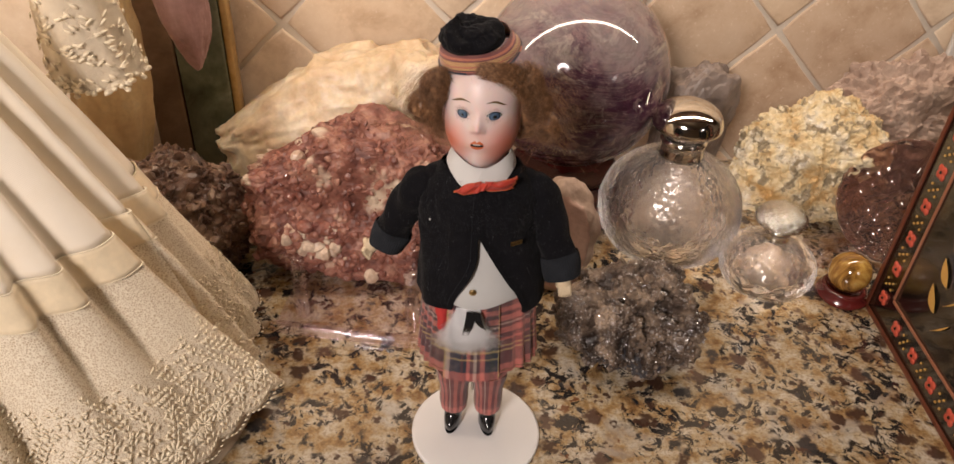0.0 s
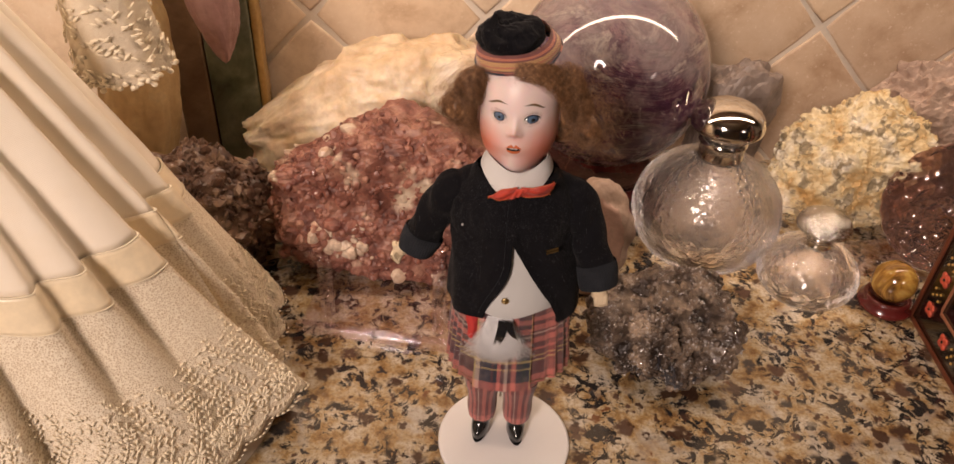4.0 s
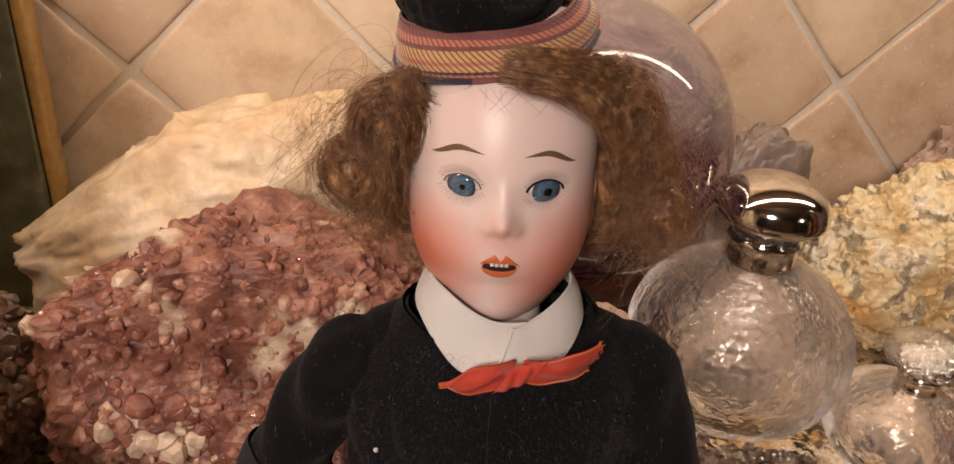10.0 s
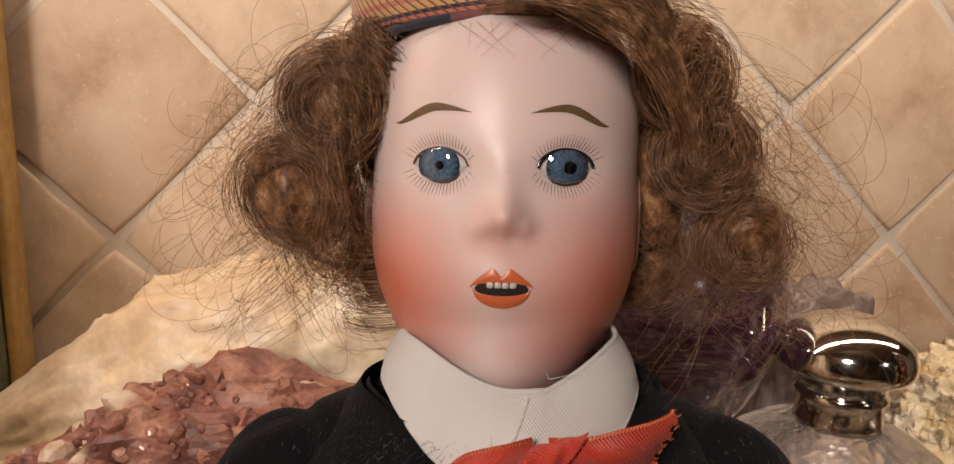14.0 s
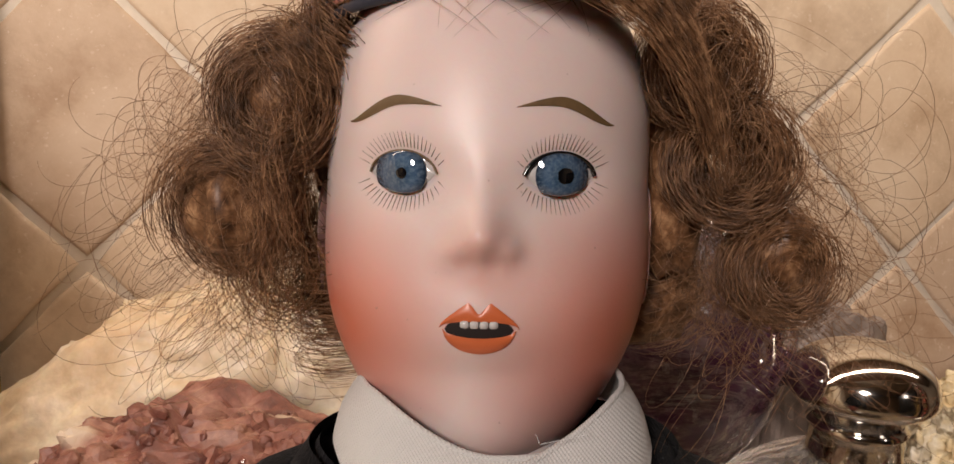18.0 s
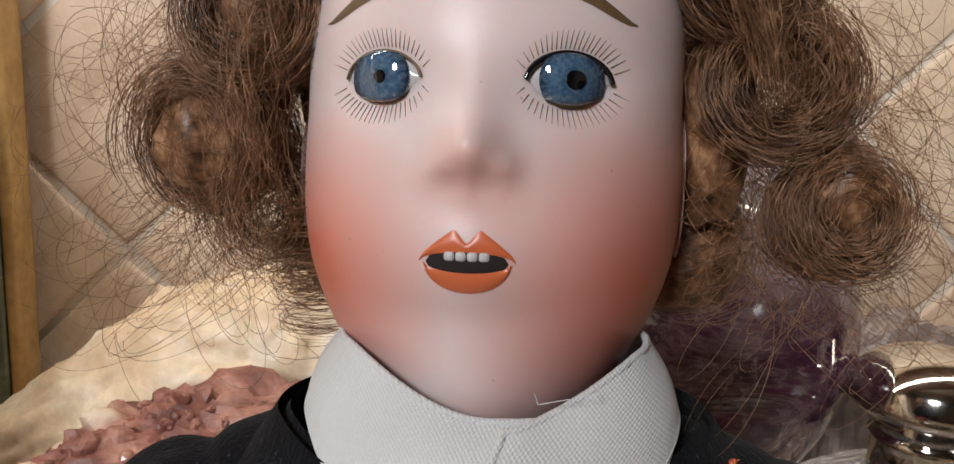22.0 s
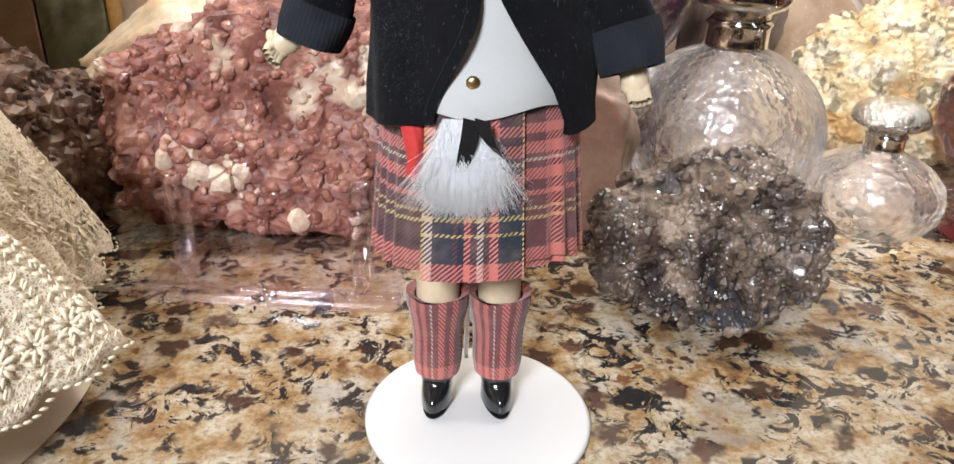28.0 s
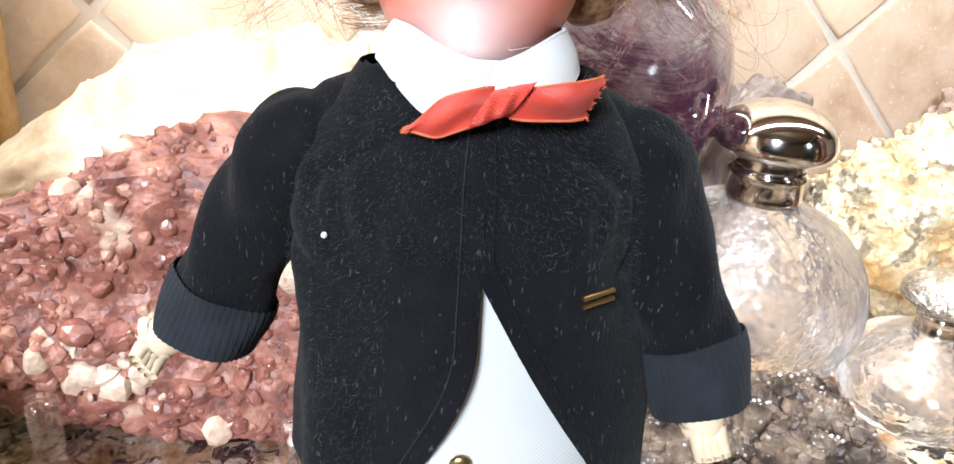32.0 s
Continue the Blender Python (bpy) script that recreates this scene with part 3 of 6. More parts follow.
def pink_agate():
    s = Soup()
    p, f = rock_points(5, (0.033, 0.020, 0.048), 52, 2.0, 0.15, False, 5)
    p[:, 1] = np.maximum(p[:, 1], -0.010 + 0.001 * vnoise(p * 70, 1))
    idx = [0 if p[q[0], 1] < -0.0085 and (p[q[0], 0] / 0.030) ** 2 + (p[q[0], 2] / 0.046) ** 2 < 0.85 else 1 for q in f]
    s.add(p, f, 0)
    s.m = idx
    ob = s.build("pink_agate_half", [PINK, RIND])
    ob.matrix_world = pose(0.0808, 0.5772, 0.0438, -8, 6, -21)
    tagged(ob, "cut pink agate half with a rough grey rind", "mineral specimen")


def fluorite_sphere():
    k = Nodes("banded_fluorite")
    c = k.coords()
    bend = k.n("ShaderNodeMapping")
    bend.inputs["Rotation"].default_value = (0.5, 0.35, 0.2)
    bend.inputs["Scale"].default_value = (13, 13, 34)
    k.link(c, bend.inputs[0])
    band = k.ramp(k.noise(bend.outputs[0], 1.0, 8, 0.72, 0.7), [(0.34, (0.030, 0.010, 0.024)), (0.45, (0.095, 0.034, 0.066)), (0.50, (0.20, 0.125, 0.135)), (0.55, (0.065, 0.024, 0.046)), (0.62, (0.34, 0.28, 0.25)), (0.7, (0.055, 0.020, 0.040))])
    cracks = k.ramp(k.noise(c, 90, 6, 0.75, 1.5), [(0.55, (0, 0, 0)), (0.68, (0.6, 0.6, 0.6))])
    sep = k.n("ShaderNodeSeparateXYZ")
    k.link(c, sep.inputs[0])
    # Grey tone mixed in towards the top, with a noisy edge.
    top_mix = k.ramp(k.math("ADD", k.math("MULTIPLY", sep.outputs[2], 6.0), k.noise(c, 22, 4, 0.6)), [(0.64, (0, 0, 0)), (0.80, (0.75, 0.75, 0.75))])
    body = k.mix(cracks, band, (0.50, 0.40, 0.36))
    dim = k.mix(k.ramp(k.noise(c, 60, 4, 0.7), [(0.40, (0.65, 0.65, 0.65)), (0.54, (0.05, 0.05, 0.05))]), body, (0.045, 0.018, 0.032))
    k.colour(k.mix(top_mix, dim, k.mix(0.6, band, (0.34, 0.30, 0.28))))
    k.set(Roughness=0.08, Coat_Weight=0.4, Coat_Roughness=0.05, Subsurface_Weight=0.2, Subsurface_Scale=0.01)
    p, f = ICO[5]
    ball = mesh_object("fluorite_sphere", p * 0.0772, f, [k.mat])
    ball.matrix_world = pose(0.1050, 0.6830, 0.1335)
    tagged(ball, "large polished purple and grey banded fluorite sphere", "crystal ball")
    s = Soup()
    s.lathe([(0.0, 0), (0.050, 0), (0.052, 0.004), (0.050, 0.009), (0.041, 0.013), (0.037, 0.020), (0.040, 0.026), (0.047, 0.030), (0.0495, 0.036), (0.049, 0.046), (0.046, 0.0475),
             (0.046, 0.0472), (0.044, 0.046), (0.034, 0.040), (0.0, 0.036)], n=64)
    st = s.build("sphere_stand", [ROSEWOOD])
    st.matrix_world = pose(0.1060, 0.6830, 0)
    tagged(st, "turned dark red wooden ring stand", "stand")


def bottle(name, where, body_r, body_h, neck_r, cap, label, chased):
    """A globe of cut glass with a silver collar and a domed cap."""
    b = thing(name, where, label=label, category="perfume bottle")
    s = Soup()
    prof = [(0.0, 0.0), (body_r * 0.48, 0.0)]
    for a in np.linspace(-64, 66, 30):
        prof.append((body_r * math.cos(radians(a)) ** 0.9, body_h / 2 + body_h / 2 * math.sin(radians(a)) / math.sin(radians(64))))
    top = prof[-1][1]
    prof += [(neck_r * 1.25, top + 0.002), (neck_r * 1.02, top + 0.005), (neck_r, top + 0.009), (neck_r * 0.8, top + 0.009), (neck_r * 0.78, top - 0.004), (body_r * 0.3, top - 0.008), (body_r * 0.62, body_h * 0.66), (body_r * 0.7, body_h * 0.45),
             (body_r * 0.5, body_h * 0.2), (0.0, body_h * 0.16)]

    def cuts(a, r, z):
        w = np.clip(1 - ((z - body_h * 0.5) / (body_h * 0.5)) ** 4, 0, 1) * (r > body_r * 0.72)
        x = a * (body_r / 0.0045)
        y = z / 0.0045
        if chased:
            return r * (1 + 0.050 * w * np.maximum(np.abs(np.sin(x * 0.5 + y * 0.5)), np.abs(np.sin(x * 0.5 - y * 0.5))))
        leaf = np.abs(np.sin(3 * a + 2.2 * np.sin(z / body_h * 3)))
        fan = np.abs(np.sin(22 * a + z * 260 * np.sign(np.sin(3 * a))))
        dia = np.maximum(np.abs(np.sin(x * 0.42 + y * 0.5)), np.abs(np.sin(x * 0.42 - y * 0.5)))
        return r * (1 + w * 0.030 * np.where(leaf > 0.55, dia, fan))

    s.lathe(prof, n=160 if not chased else 128, wob=cuts)
    s.build("glass_body", [CUT_GLASS], b).visible_shadow = False
    s = Soup()
    c0, tall = top + 0.003, 0.6 if chased else 1.0
    s.lathe([(neck_r * 1.04, c0), (neck_r * 1.12, c0 + 0.001 * tall), (neck_r * 1.08, c0 + 0.003 * tall), (neck_r * 1.08, c0 + 0.012 * tall), (neck_r * 1.16, c0 + 0.014 * tall), (neck_r * 1.02, c0 + 0.016 * tall)], n=48)
    s.build("collar", [SILVER], b)
    s = Soup()
    cr, ch = cap
    z0 = c0 + 0.016 * tall
    dome = [(neck_r * 0.9, z0), (neck_r * 1.02, z0 + 0.001 * tall), (neck_r * 1.06, z0 + 0.004 * tall), (cr * 0.86, z0 + 0.007 * tall), (cr * 0.985, z0 + 0.010 * tall), (cr, z0 + 0.0125 * tall), (cr * 0.985, z0 + 0.015 * tall)]
    dome += [(cr * 0.97 * math.cos(radians(a)), z0 + 0.015 * tall + ch * math.sin(radians(a))) for a in np.linspace(6, 90, 16)]
    s.lathe(dome, n=64)
    lid = s.build("cap", [SILVER_CHASED if chased else SILVER], b)
    lid["label"] = "embossed silver domed cap" if chased else "plain polished silver domed cap"


def yellow_rock():
    s = Soup()
    p, f = rock_points(6, (0.066, 0.044, 0.056), 61, 2.0, 0.13, False, 5)
    p = p * (1 + 0.055 * fbm(p, 75, 4, 5, 0.6, True))[:, None]
    s.add(p, f, 0)
    crystals(s, p, 900, (0.0015, 0.006), (0,), 33, 0.5)
    ob = s.build("yellow_mineral_rock", [YELLOW], smooth=False)
    ob.matrix_world = pose(0.3290, 0.6800, 0.0510, 0, 0, -3)
    tagged(ob, "knobbly yellow and white mineral rock with dark pits", "mineral specimen")


def coral_rock():
    s = Soup()
    p, f = rock_points(6, (0.075, 0.030, 0.058), 71, 2.2, 0.18, True, 4)
    p = p * (1 + 0.07 * fbm(p, 60, 4, 7, 0.6, True))[:, None]
    s.add(p, f, 0)
    ob = s.build("tan_fossil_rock", [CORAL], smooth=False)
    ob.matrix_world = pose(0.4403, 0.7308, 0.0561, 0, 12, 5)
    tagged(ob, "crinkled pinkish tan rock in the corner by the wall", "mineral specimen")


def smoky_point():
    s = Soup()
    p, f = rock_points(5, (0.032, 0.022, 0.063), 101, 1.7, 0.16, False, 5, square=0.15)
    s.add(p, f)
    ob = s.build("smoky_quartz_point", [SMOKE], smooth=False)
    ob.matrix_world = pose(0.2270, 0.7180, 0.0620, 4, 4, 12)
    tagged(ob, "stubby grey smoky quartz lump standing behind the bottle", "mineral specimen")


def cut_dish():
    s = Soup()
    s.lathe([(0.0, 0.0), (0.02, 0.0), (0.038, 0.005), (0.047, 0.011), (0.051, 0.017), (0.0525, 0.017), (0.0515, 0.013), (0.038, 0.008), (0.02, 0.004), (0.0, 0.004)], n=96,
            wob=lambda a, r, z: r * (1 + 0.02 * np.abs(np.sin(12 * a)) * (r > 0.036)))
    ob = s.build("cut_glass_dish", [glass_mat("rose_glass", (0.52, 0.34, 0.30), 0.05, 1.45, 0.9, 75, 0.92)])
    ob.matrix_world = pose(0.3851, 0.6103, 0.0524, 68, 0, -41)
    tagged(ob, "pinkish cut-glass dish propped upright on its rim", "dish")


def acrylic_block():
    ob = part("clear_block", box_bm(0.040, 0.030, 0.014, 0.0015, (0, 0, 0.007)), ACRYLIC)
    ob.matrix_world = pose(0.3310, 0.6055, 0, 0, 0, 5)
    tagged(ob, "small clear acrylic display block lying flat", "display block")


def tiger_eye():
    k = Nodes("tiger_eye")
    c = k.coords()
    m = k.n("ShaderNodeMapping")
    m.inputs["Scale"].default_value = (40, 160, 40)
    k.link(c, m.inputs[0])
    k.colour(k.ramp(k.noise(m.outputs[0], 1.0, 4, 0.6, 1.0), [(0.3, (0.05, 0.02, 0.008)), (0.5, (0.30, 0.15, 0.03)), (0.7, (0.55, 0.36, 0.09))]))
    k.set(Roughness=0.06, Coat_Weight=0.8)
    p, f = ICO[3]
    ball = mesh_object("tiger_eye_sphere", p * 0.0165, f, [k.mat])
    ball.matrix_world = pose(0.3165, 0.5540, 0.0245)
    tagged(ball, "small golden brown tiger's eye sphere", "crystal ball")
    s = Soup()
    s.lathe([(0.0, 0), (0.0185, 0), (0.0205, 0.002), (0.020, 0.005), (0.0165, 0.007), (0.0175, 0.010), (0.0165, 0.0115), (0.0135, 0.0115), (0.012, 0.0095), (0.0, 0.008)], n=40)
    st = s.build("small_sphere_stand", [ROSEWOOD])
    st.matrix_world = pose(0.3165, 0.5540, 0)
    tagged(st, "small turned red wooden ring stand", "stand")


def lacquer_box():
    """A black lacquer box standing on its edge, painted with flowers."""
    b = thing("lacquer_box", (0.3318, 0.5425, 0), -95.6, label="black lacquer box with painted red flowers, standing on edge", category="box")
    w, h, d = 0.30, 0.26, 0.05
    part("body", box_bm(w, d, h, 0.002, (w / 2, d / 2, h / 2)), BLACK_LACQUER, b)
    edge = plain("red_brown_edge", (0.13, 0.035, 0.016), 0.3, 120, 0.2, 0.05)
    line = plain("copper_line", (0.32, 0.13, 0.07), 0.35, 120, 0.15, 0.05)
    gold = plain("gold_paint", (0.52, 0.30, 0.07), 0.4, 150, 0.2, 0.1)
    coral = plain("red_flower_paint", (0.55, 0.09, 0.05), 0.4, 150, 0.2, 0.1)
    for x0, z0, sx, sz in ((w / 2, 0.002, w, 0.004), (0.002, h / 2, 0.004, h), (w / 2, h - 0.002, w, 0.004)):
        part("edge_band", box_bm(sx - 0.0002, 0.0012, sz - 0.0002, 0.0003, (x0, -0.0006, z0)), edge, b)
    i = 0.030
    for x0, z0, sx, sz in ((w / 2 + i / 2, i, w - i, 0.0024), (i, h / 2, 0.0024, h - 2 * i - 0.003)):
        part("inlay_line", box_bm(sx, 0.0010, sz, 0.0003, (x0, -0.0005, z0)), line, b)

    def disc(bm, x, z, r, off):
        m = Matrix.Translation((x, off, z)) @ Matrix.Rotation(radians(90), 4, "X")
        bmesh.ops.create_cone(bm, cap_ends=True, segments=10, radius1=r, radius2=r * 0.7, depth=0.0007, matrix=m)

    flowers = [(0.017, 0.022 + 0.028 * j) for j in range(8)] + [(0.045 + 0.028 * j, 0.016) for j in range(8)]
    for x, z in flowers:
        bm = bmesh.new()
        for q in range(4):
            disc(bm, x + 0.0032 * math.cos(radians(45 + 90 * q)), z + 0.0032 * math.sin(radians(45 + 90 * q)), 0.0031, -0.0004)
        fl = part("painted_flower", bm, coral, b)
        bm = bmesh.new()
        disc(bm, x, z, 0.0013, -0.001)
        part("flower_heart", bm, BLACK_LACQUER, fl)
    bm = bmesh.new()
    for j in range(8):
        for dx, dz in ((-0.004, 0.011), (0.0, 0.014), (0.004, 0.017), (-0.004, 0.017), (0.004, 0.011)):
            disc(bm, 0.017 + dx, 0.022 + 0.028 * j + dz, 0.0011, -0.0004)
            disc(bm, 0.045 + 0.028 * j + dz, 0.016 + dx, 0.0011, -0.0004)
    tagged(part("gold_dots", bm, gold, b), kind="stuff")
    for j in range(11):
        s = Soup()
        side = -1 if j % 2 else 1
        s.grid(lambda u, v: (0.075 + side * (0.002 + 0.014 * u) + 0.006 * (v - 0.5) * np.sin(u * math.pi), -0.0006 - 0.0006 * np.sin(u * math.pi), 0.045 + 0.011 * j + 0.016 * u ** 1.4 + 0.005 * (v - 0.5) * np.sin(u * math.pi)), 8, 5)
        s.build("painted_leaf", [gold], b)


def slab_tower():
    t = thing("fluorite_slab", (-0.2165, 0.7480, 0), 0, label="tall polished slab of green and brown fluorite standing by the wall", category="mineral specimen")
    for nm, m, x0, x1, d, h, zz in (("brown_band", BROWN, -0.040, -0.012, 0.020, 0.30, 1), ("green_band", GREEN, -0.011, 0.030, 0.020, 0.30, 2), ("amber_edge", stone("amber_edge", [(0.3, (0.35, 0.20, 0.06)), (0.7, (0.58, 0.38, 0.14))], 30, 0.2, 0.1, 160), 0.0305, 0.0365, 0.019, 0.295, 3)):
        bm = box_bm(x1 - x0, d, h, 0.002, ((x0 + x1) / 2, 0, h / 2))
        part(nm, bm, m, t)
    s = Soup()
    p, f = rock_points(5, (0.022, 0.012, 0.075), 81, 1.8, 0.12, False, 4)
    s.add(p, f)
    lv = s.build("lavender_point", [LAVENDER], smooth=False)
    lv.matrix_world = pose(-0.2090, 0.7120, 0.1980, 0, 174, 0)
    tagged(lv, "pointed pinkish lavender stone hanging in front of the slab", "mineral specimen")


def tan_rock():
    s = Soup()
    p, f = rock_points(6, (0.030, 0.026, 0.11), 91, 1.8, 0.14, False, 5)
    s.add(p, f)
    ob = s.build("tan_rock_column", [TAN])
    ob.matrix_world = pose(-0.2725, 0.6958, 0.0993, 0, 8, 0)
    tagged(ob, "tall rough tan rock standing behind the gown", "mineral specimen")


def lace_gown():
    """The skirt of a cream lace gown, with ribbon bands, netting and a scalloped hem."""
    g = thing("lace_gown", (-0.2763, 0.4650, 0), label="long cream cotton and lace doll gown with satin ribbon bands", category="gown")
    cotton = cloth_mat("cream_cotton", (0.90, 0.82, 0.69), 2200, 0.85, 0.03, 0.2, 0.2, (0.86, 0.74, 0.56))
    ribbon = plain("satin_ribbon", (0.84, 0.71, 0.50), 0.34, 160, 0.18, 0.5, Sheen_Weight=0.3)
    k = Nodes("net_lace")
    uv = k.coords("UV")
    mp = k.n("ShaderNodeMapping")
    mp.inputs["Scale"].default_value = (120, 250, 1)
    k.link(uv, mp.inputs[0])
    cell = k.voronoi(mp.outputs[0], 1.0, "Distance", "DISTANCE_TO_EDGE")
    thread = k.ramp(cell, [(0.10, (1, 1, 1)), (0.22, (0, 0, 0))])
    k.colour(k.mix(thread, (0.58, 0.45, 0.30), (0.86, 0.77, 0.61)))
    k.bump(thread, 0.6, 0.0004)
    k.set(Roughness=0.9)
    net = k.mat
    embro = cloth_mat("lace_embroidery", (0.82, 0.72, 0.54), 3000, 0.9, 0.06, 0.2, 0.4)

    pleats = [(-2.7, 0.10, 0.10, 2.0, 0.05), (-2.25, 0.09, 0.08, 2.0, 0.0), (-1.80, 0.08, 0.09, 2.0, 0.1), (-1.40, 0.07, 0.09, 0.7, -0.05), (-1.12, 0.09, 0.13, 2.0, 0.05), (-0.78, 0.08, 0.08, 0.7, 0.1),
              (-0.52, 0.08, 0.09, 0.65, 0.25), (-0.165, 0.085, 0.19, 2.0, 0.30), (0.045, 0.080, 0.17, 2.0, 0.22), (0.30, 0.09, 0.12, 2.0, 0.10), (0.7, 0.1, 0.12, 2.0, 0.0), (1.3, 0.1, 0.12, 2.0, 0.0), (2.0, 0.1, 0.12, 2.0, 0.0), (2.7, 0.1, 0.1, 2.0, 0.0)]

    def fold(a, t):
        a = (a + math.pi) % (2 * math.pi) - math.pi
        out = 0.018 * np.sin(7 * a + 1.2 * t) * t + 0.006 * np.sin(23 * a + 3 * np.sin(4 * t + 2 * a))
        for a0, w, d, end, lean in pleats:
            x = (a - a0 - lean * (t - 0.5)) / (w * (0.75 + 0.5 * t))
            fade = 1 - np.clip((t - end) / 0.22, 0, 1) ** 2 * (3 - 2 * np.clip((t - end) / 0.22, 0, 1))
            out = out - d * np.where(x > 0, np.exp(-(x / 1.5) ** 2), np.exp(-(x / 0.40) ** 2)) * fade
        return out

    def skirt(a, t, out=0.0):
        z = 0.30 * (1 - t) + 0.026 * t
        w = (a + math.pi) % (2 * math.pi) - math.pi
        r = (0.040 + 0.112 * t ** 0.92) * (1 - 0.10 * np.clip((0.05 - w) / 0.5, 0, 1) * np.clip((w + 3.0) / 0.5, 0, 1))
        r = r * (1 + fold(a, t)) + out
        lean = 0.03 * (1 - t)
        return (r * 1.06 * np.cos(a) - lean, r * 0.92 * np.sin(a), z + 0.003 * np.sin(5 * a + 1) * t)

    two = (0, 2 * math.pi)
    for nm, lo, hi, m, out, nv in (("upper_skirt", 0.0, 0.562, cotton, 0.0, 40), ("ribbon_band", 0.560, 0.632, ribbon, 0.0014, 9), ("lace_flounce", 0.628, 1.0, net, 0.0010, 46)):
        s = Soup()
        if nm == "lace_flounce":
            s.grid(lambda u, v: skirt(u, v + 0.014 * np.abs(np.sin(21 * u)) * np.clip((v - 0.9) / 0.1, 0, 1), out + 0.010 * (v - 0.68)), 320, nv, 0, two, (lo, hi))
        else:
            s.grid(lambda u, v: skirt(u, v, out), 320, nv, 0, two, (lo, hi))
        ob = s.build(nm, [m], g)
        ob.modifiers.new("thick", "SOLIDIFY").thickness = 0.0008
    s = Soup()
    for t in (0.560, 0.632):
        a = np.linspace(0, 2 * math.pi, 900)
        s.tubes([np.stack(skirt(a, t + 0 * a, 0.0022 + 0.0003 * np.sin(390 * a)), -1)], 0.0005, taper=1.0, sides=4)
    s.build("stitched_edge", [embro], g)
    s = Soup()
    rng = np.random.default_rng(4)
    pv, pf = ICO[1]

    def petal(a, t, da, dt, size):
        q = np.array(skirt(np.array([a]), np.array([t]), 0.0030 + 0.010 * (t - 0.68))).ravel()
        q2 = np.array(skirt(np.array([a + da]), np.array([t + dt]), 0.0030 + 0.010 * (t - 0.68))).ravel()
        d = (q2 - q) / (np.linalg.norm(q2 - q) + 1e-9)
        nrm = np.array([math.cos(a), math.sin(a), 0.35])
        nrm -= d * (nrm @ d)
        nrm /= np.linalg.norm(nrm)
        w = np.cross(d, nrm)
        loc = pv * (size * 0.85, size * 0.34, size * 0.14)
        s.add(q + d * size + loc[:, :1] * d + loc[:, 1:2] * w + loc[:, 2:] * nrm, pf)

    for a0 in np.arange(-2.2, 1.1, 0.062):
        t0, a = 0.985, a0 + rng.normal() * 0.02
        for j in range(13 + int(7 * rng.random())):
            t = t0 - j * 0.0115
            aa = a + 0.05 * math.sin(j * 0.35 + a0 * 3)
            for sd in (-1, 1):
                petal(aa, t, sd * 0.04, -0.022, 0.0027 - 0.00005 * j)
        for j in range(9):
            petal(a + 0.08, 0.95, 0.06 * math.cos(j * 0.7), 0.03 * math.sin(j * 0.7), 0.0036)
        for j in range(14):
            petal(a + 0.08 + 0.05 * math.sin(j), 0.80 + 0.012 * j, 0.05 * math.cos(j * 1.7), 0.02 * math.sin(j * 2.3), 0.0026)
    for a in np.arange(-2.7, 1.4, 0.022):
        petal(a, 1.0 + 0.012 * abs(math.sin(21 * a)), 0.02, 0.004, 0.0021)
        petal(a, 0.988 + 0.012 * abs(math.sin(21 * a)), 0.02, -0.006, 0.0021)
    tagged(s.build("embroidery", [embro], g), "raised cream embroidered flowers and leaf sprigs", kind="stuff")
    s = Soup()
    s.grid(lambda u, v: ((0.020 + 0.1165 * v) * 1.06 * np.cos(u), (0.020 + 0.1165 * v) * 0.92 * np.sin(u), 0.25 * (1 - v) + 0.0005), 120, 22, 0, two, (0, 1))
    s.build("petticoat", [cloth_mat("cream_lining", (0.80, 0.70, 0.54), 2200, 0.8, 0.05)], g)
    s = Soup()
    s.grid(lambda u, v: (0.058 + 0.016 * np.cos(u) * (1 + 0.5 * v) * (1 + 0.1 * np.sin(6 * u)) + 0.008 * v, 0.075 + 0.018 * np.sin(u) * (1 + 0.5 * v), 0.275 - 0.082 * v + 0.004 * np.abs(np.sin(9 * u)) * v), 72, 24, 0, two, (0, 1))
    for j in range(260):
        u0, v0 = rng.random() * 6.283, rng.random() ** 0.6
        q = np.array((0.058 + 0.016 * math.cos(u0) * (1 + 0.5 * v0) * (1 + 0.1 * math.sin(6 * u0)) + 0.008 * v0, 0.075 + 0.018 * math.sin(u0) * (1 + 0.5 * v0), 0.275 - 0.082 * v0 + 0.004 * abs(math.sin(9 * u0)) * v0))
        s.add(q + (0.0012 * math.cos(u0), 0.0012 * math.sin(u0), 0) + turn(pv * (0.0030, 0.0011, 0.0006), 90, 40 * math.sin(7 * j), math.degrees(u0) + 90), pf, 1)
    for u0 in np.arange(0, 6.283, 0.13):
        q = np.array((0.066 + 0.0245 * math.cos(u0) * (1 + 0.1 * math.sin(6 * u0)), 0.075 + 0.0275 * math.sin(u0), 0.193 + 0.004 * abs(math.sin(9 * u0))))
        s.add(q + pv * (0.002, 0.002, 0.0016), pf, 1)
    s.build("lace_sleeve", [net, embro], g)
    s = Soup()
    s.grid(lambda u, v: ((0.045 - 0.012 * v) * np.cos(u) - 0.03, (0.036 - 0.01 * v) * np.sin(u), 0.295 + 0.06 * v), 64, 8, 0, two, (0, 1))
    s.build("bodice", [cotton], g)
    return g


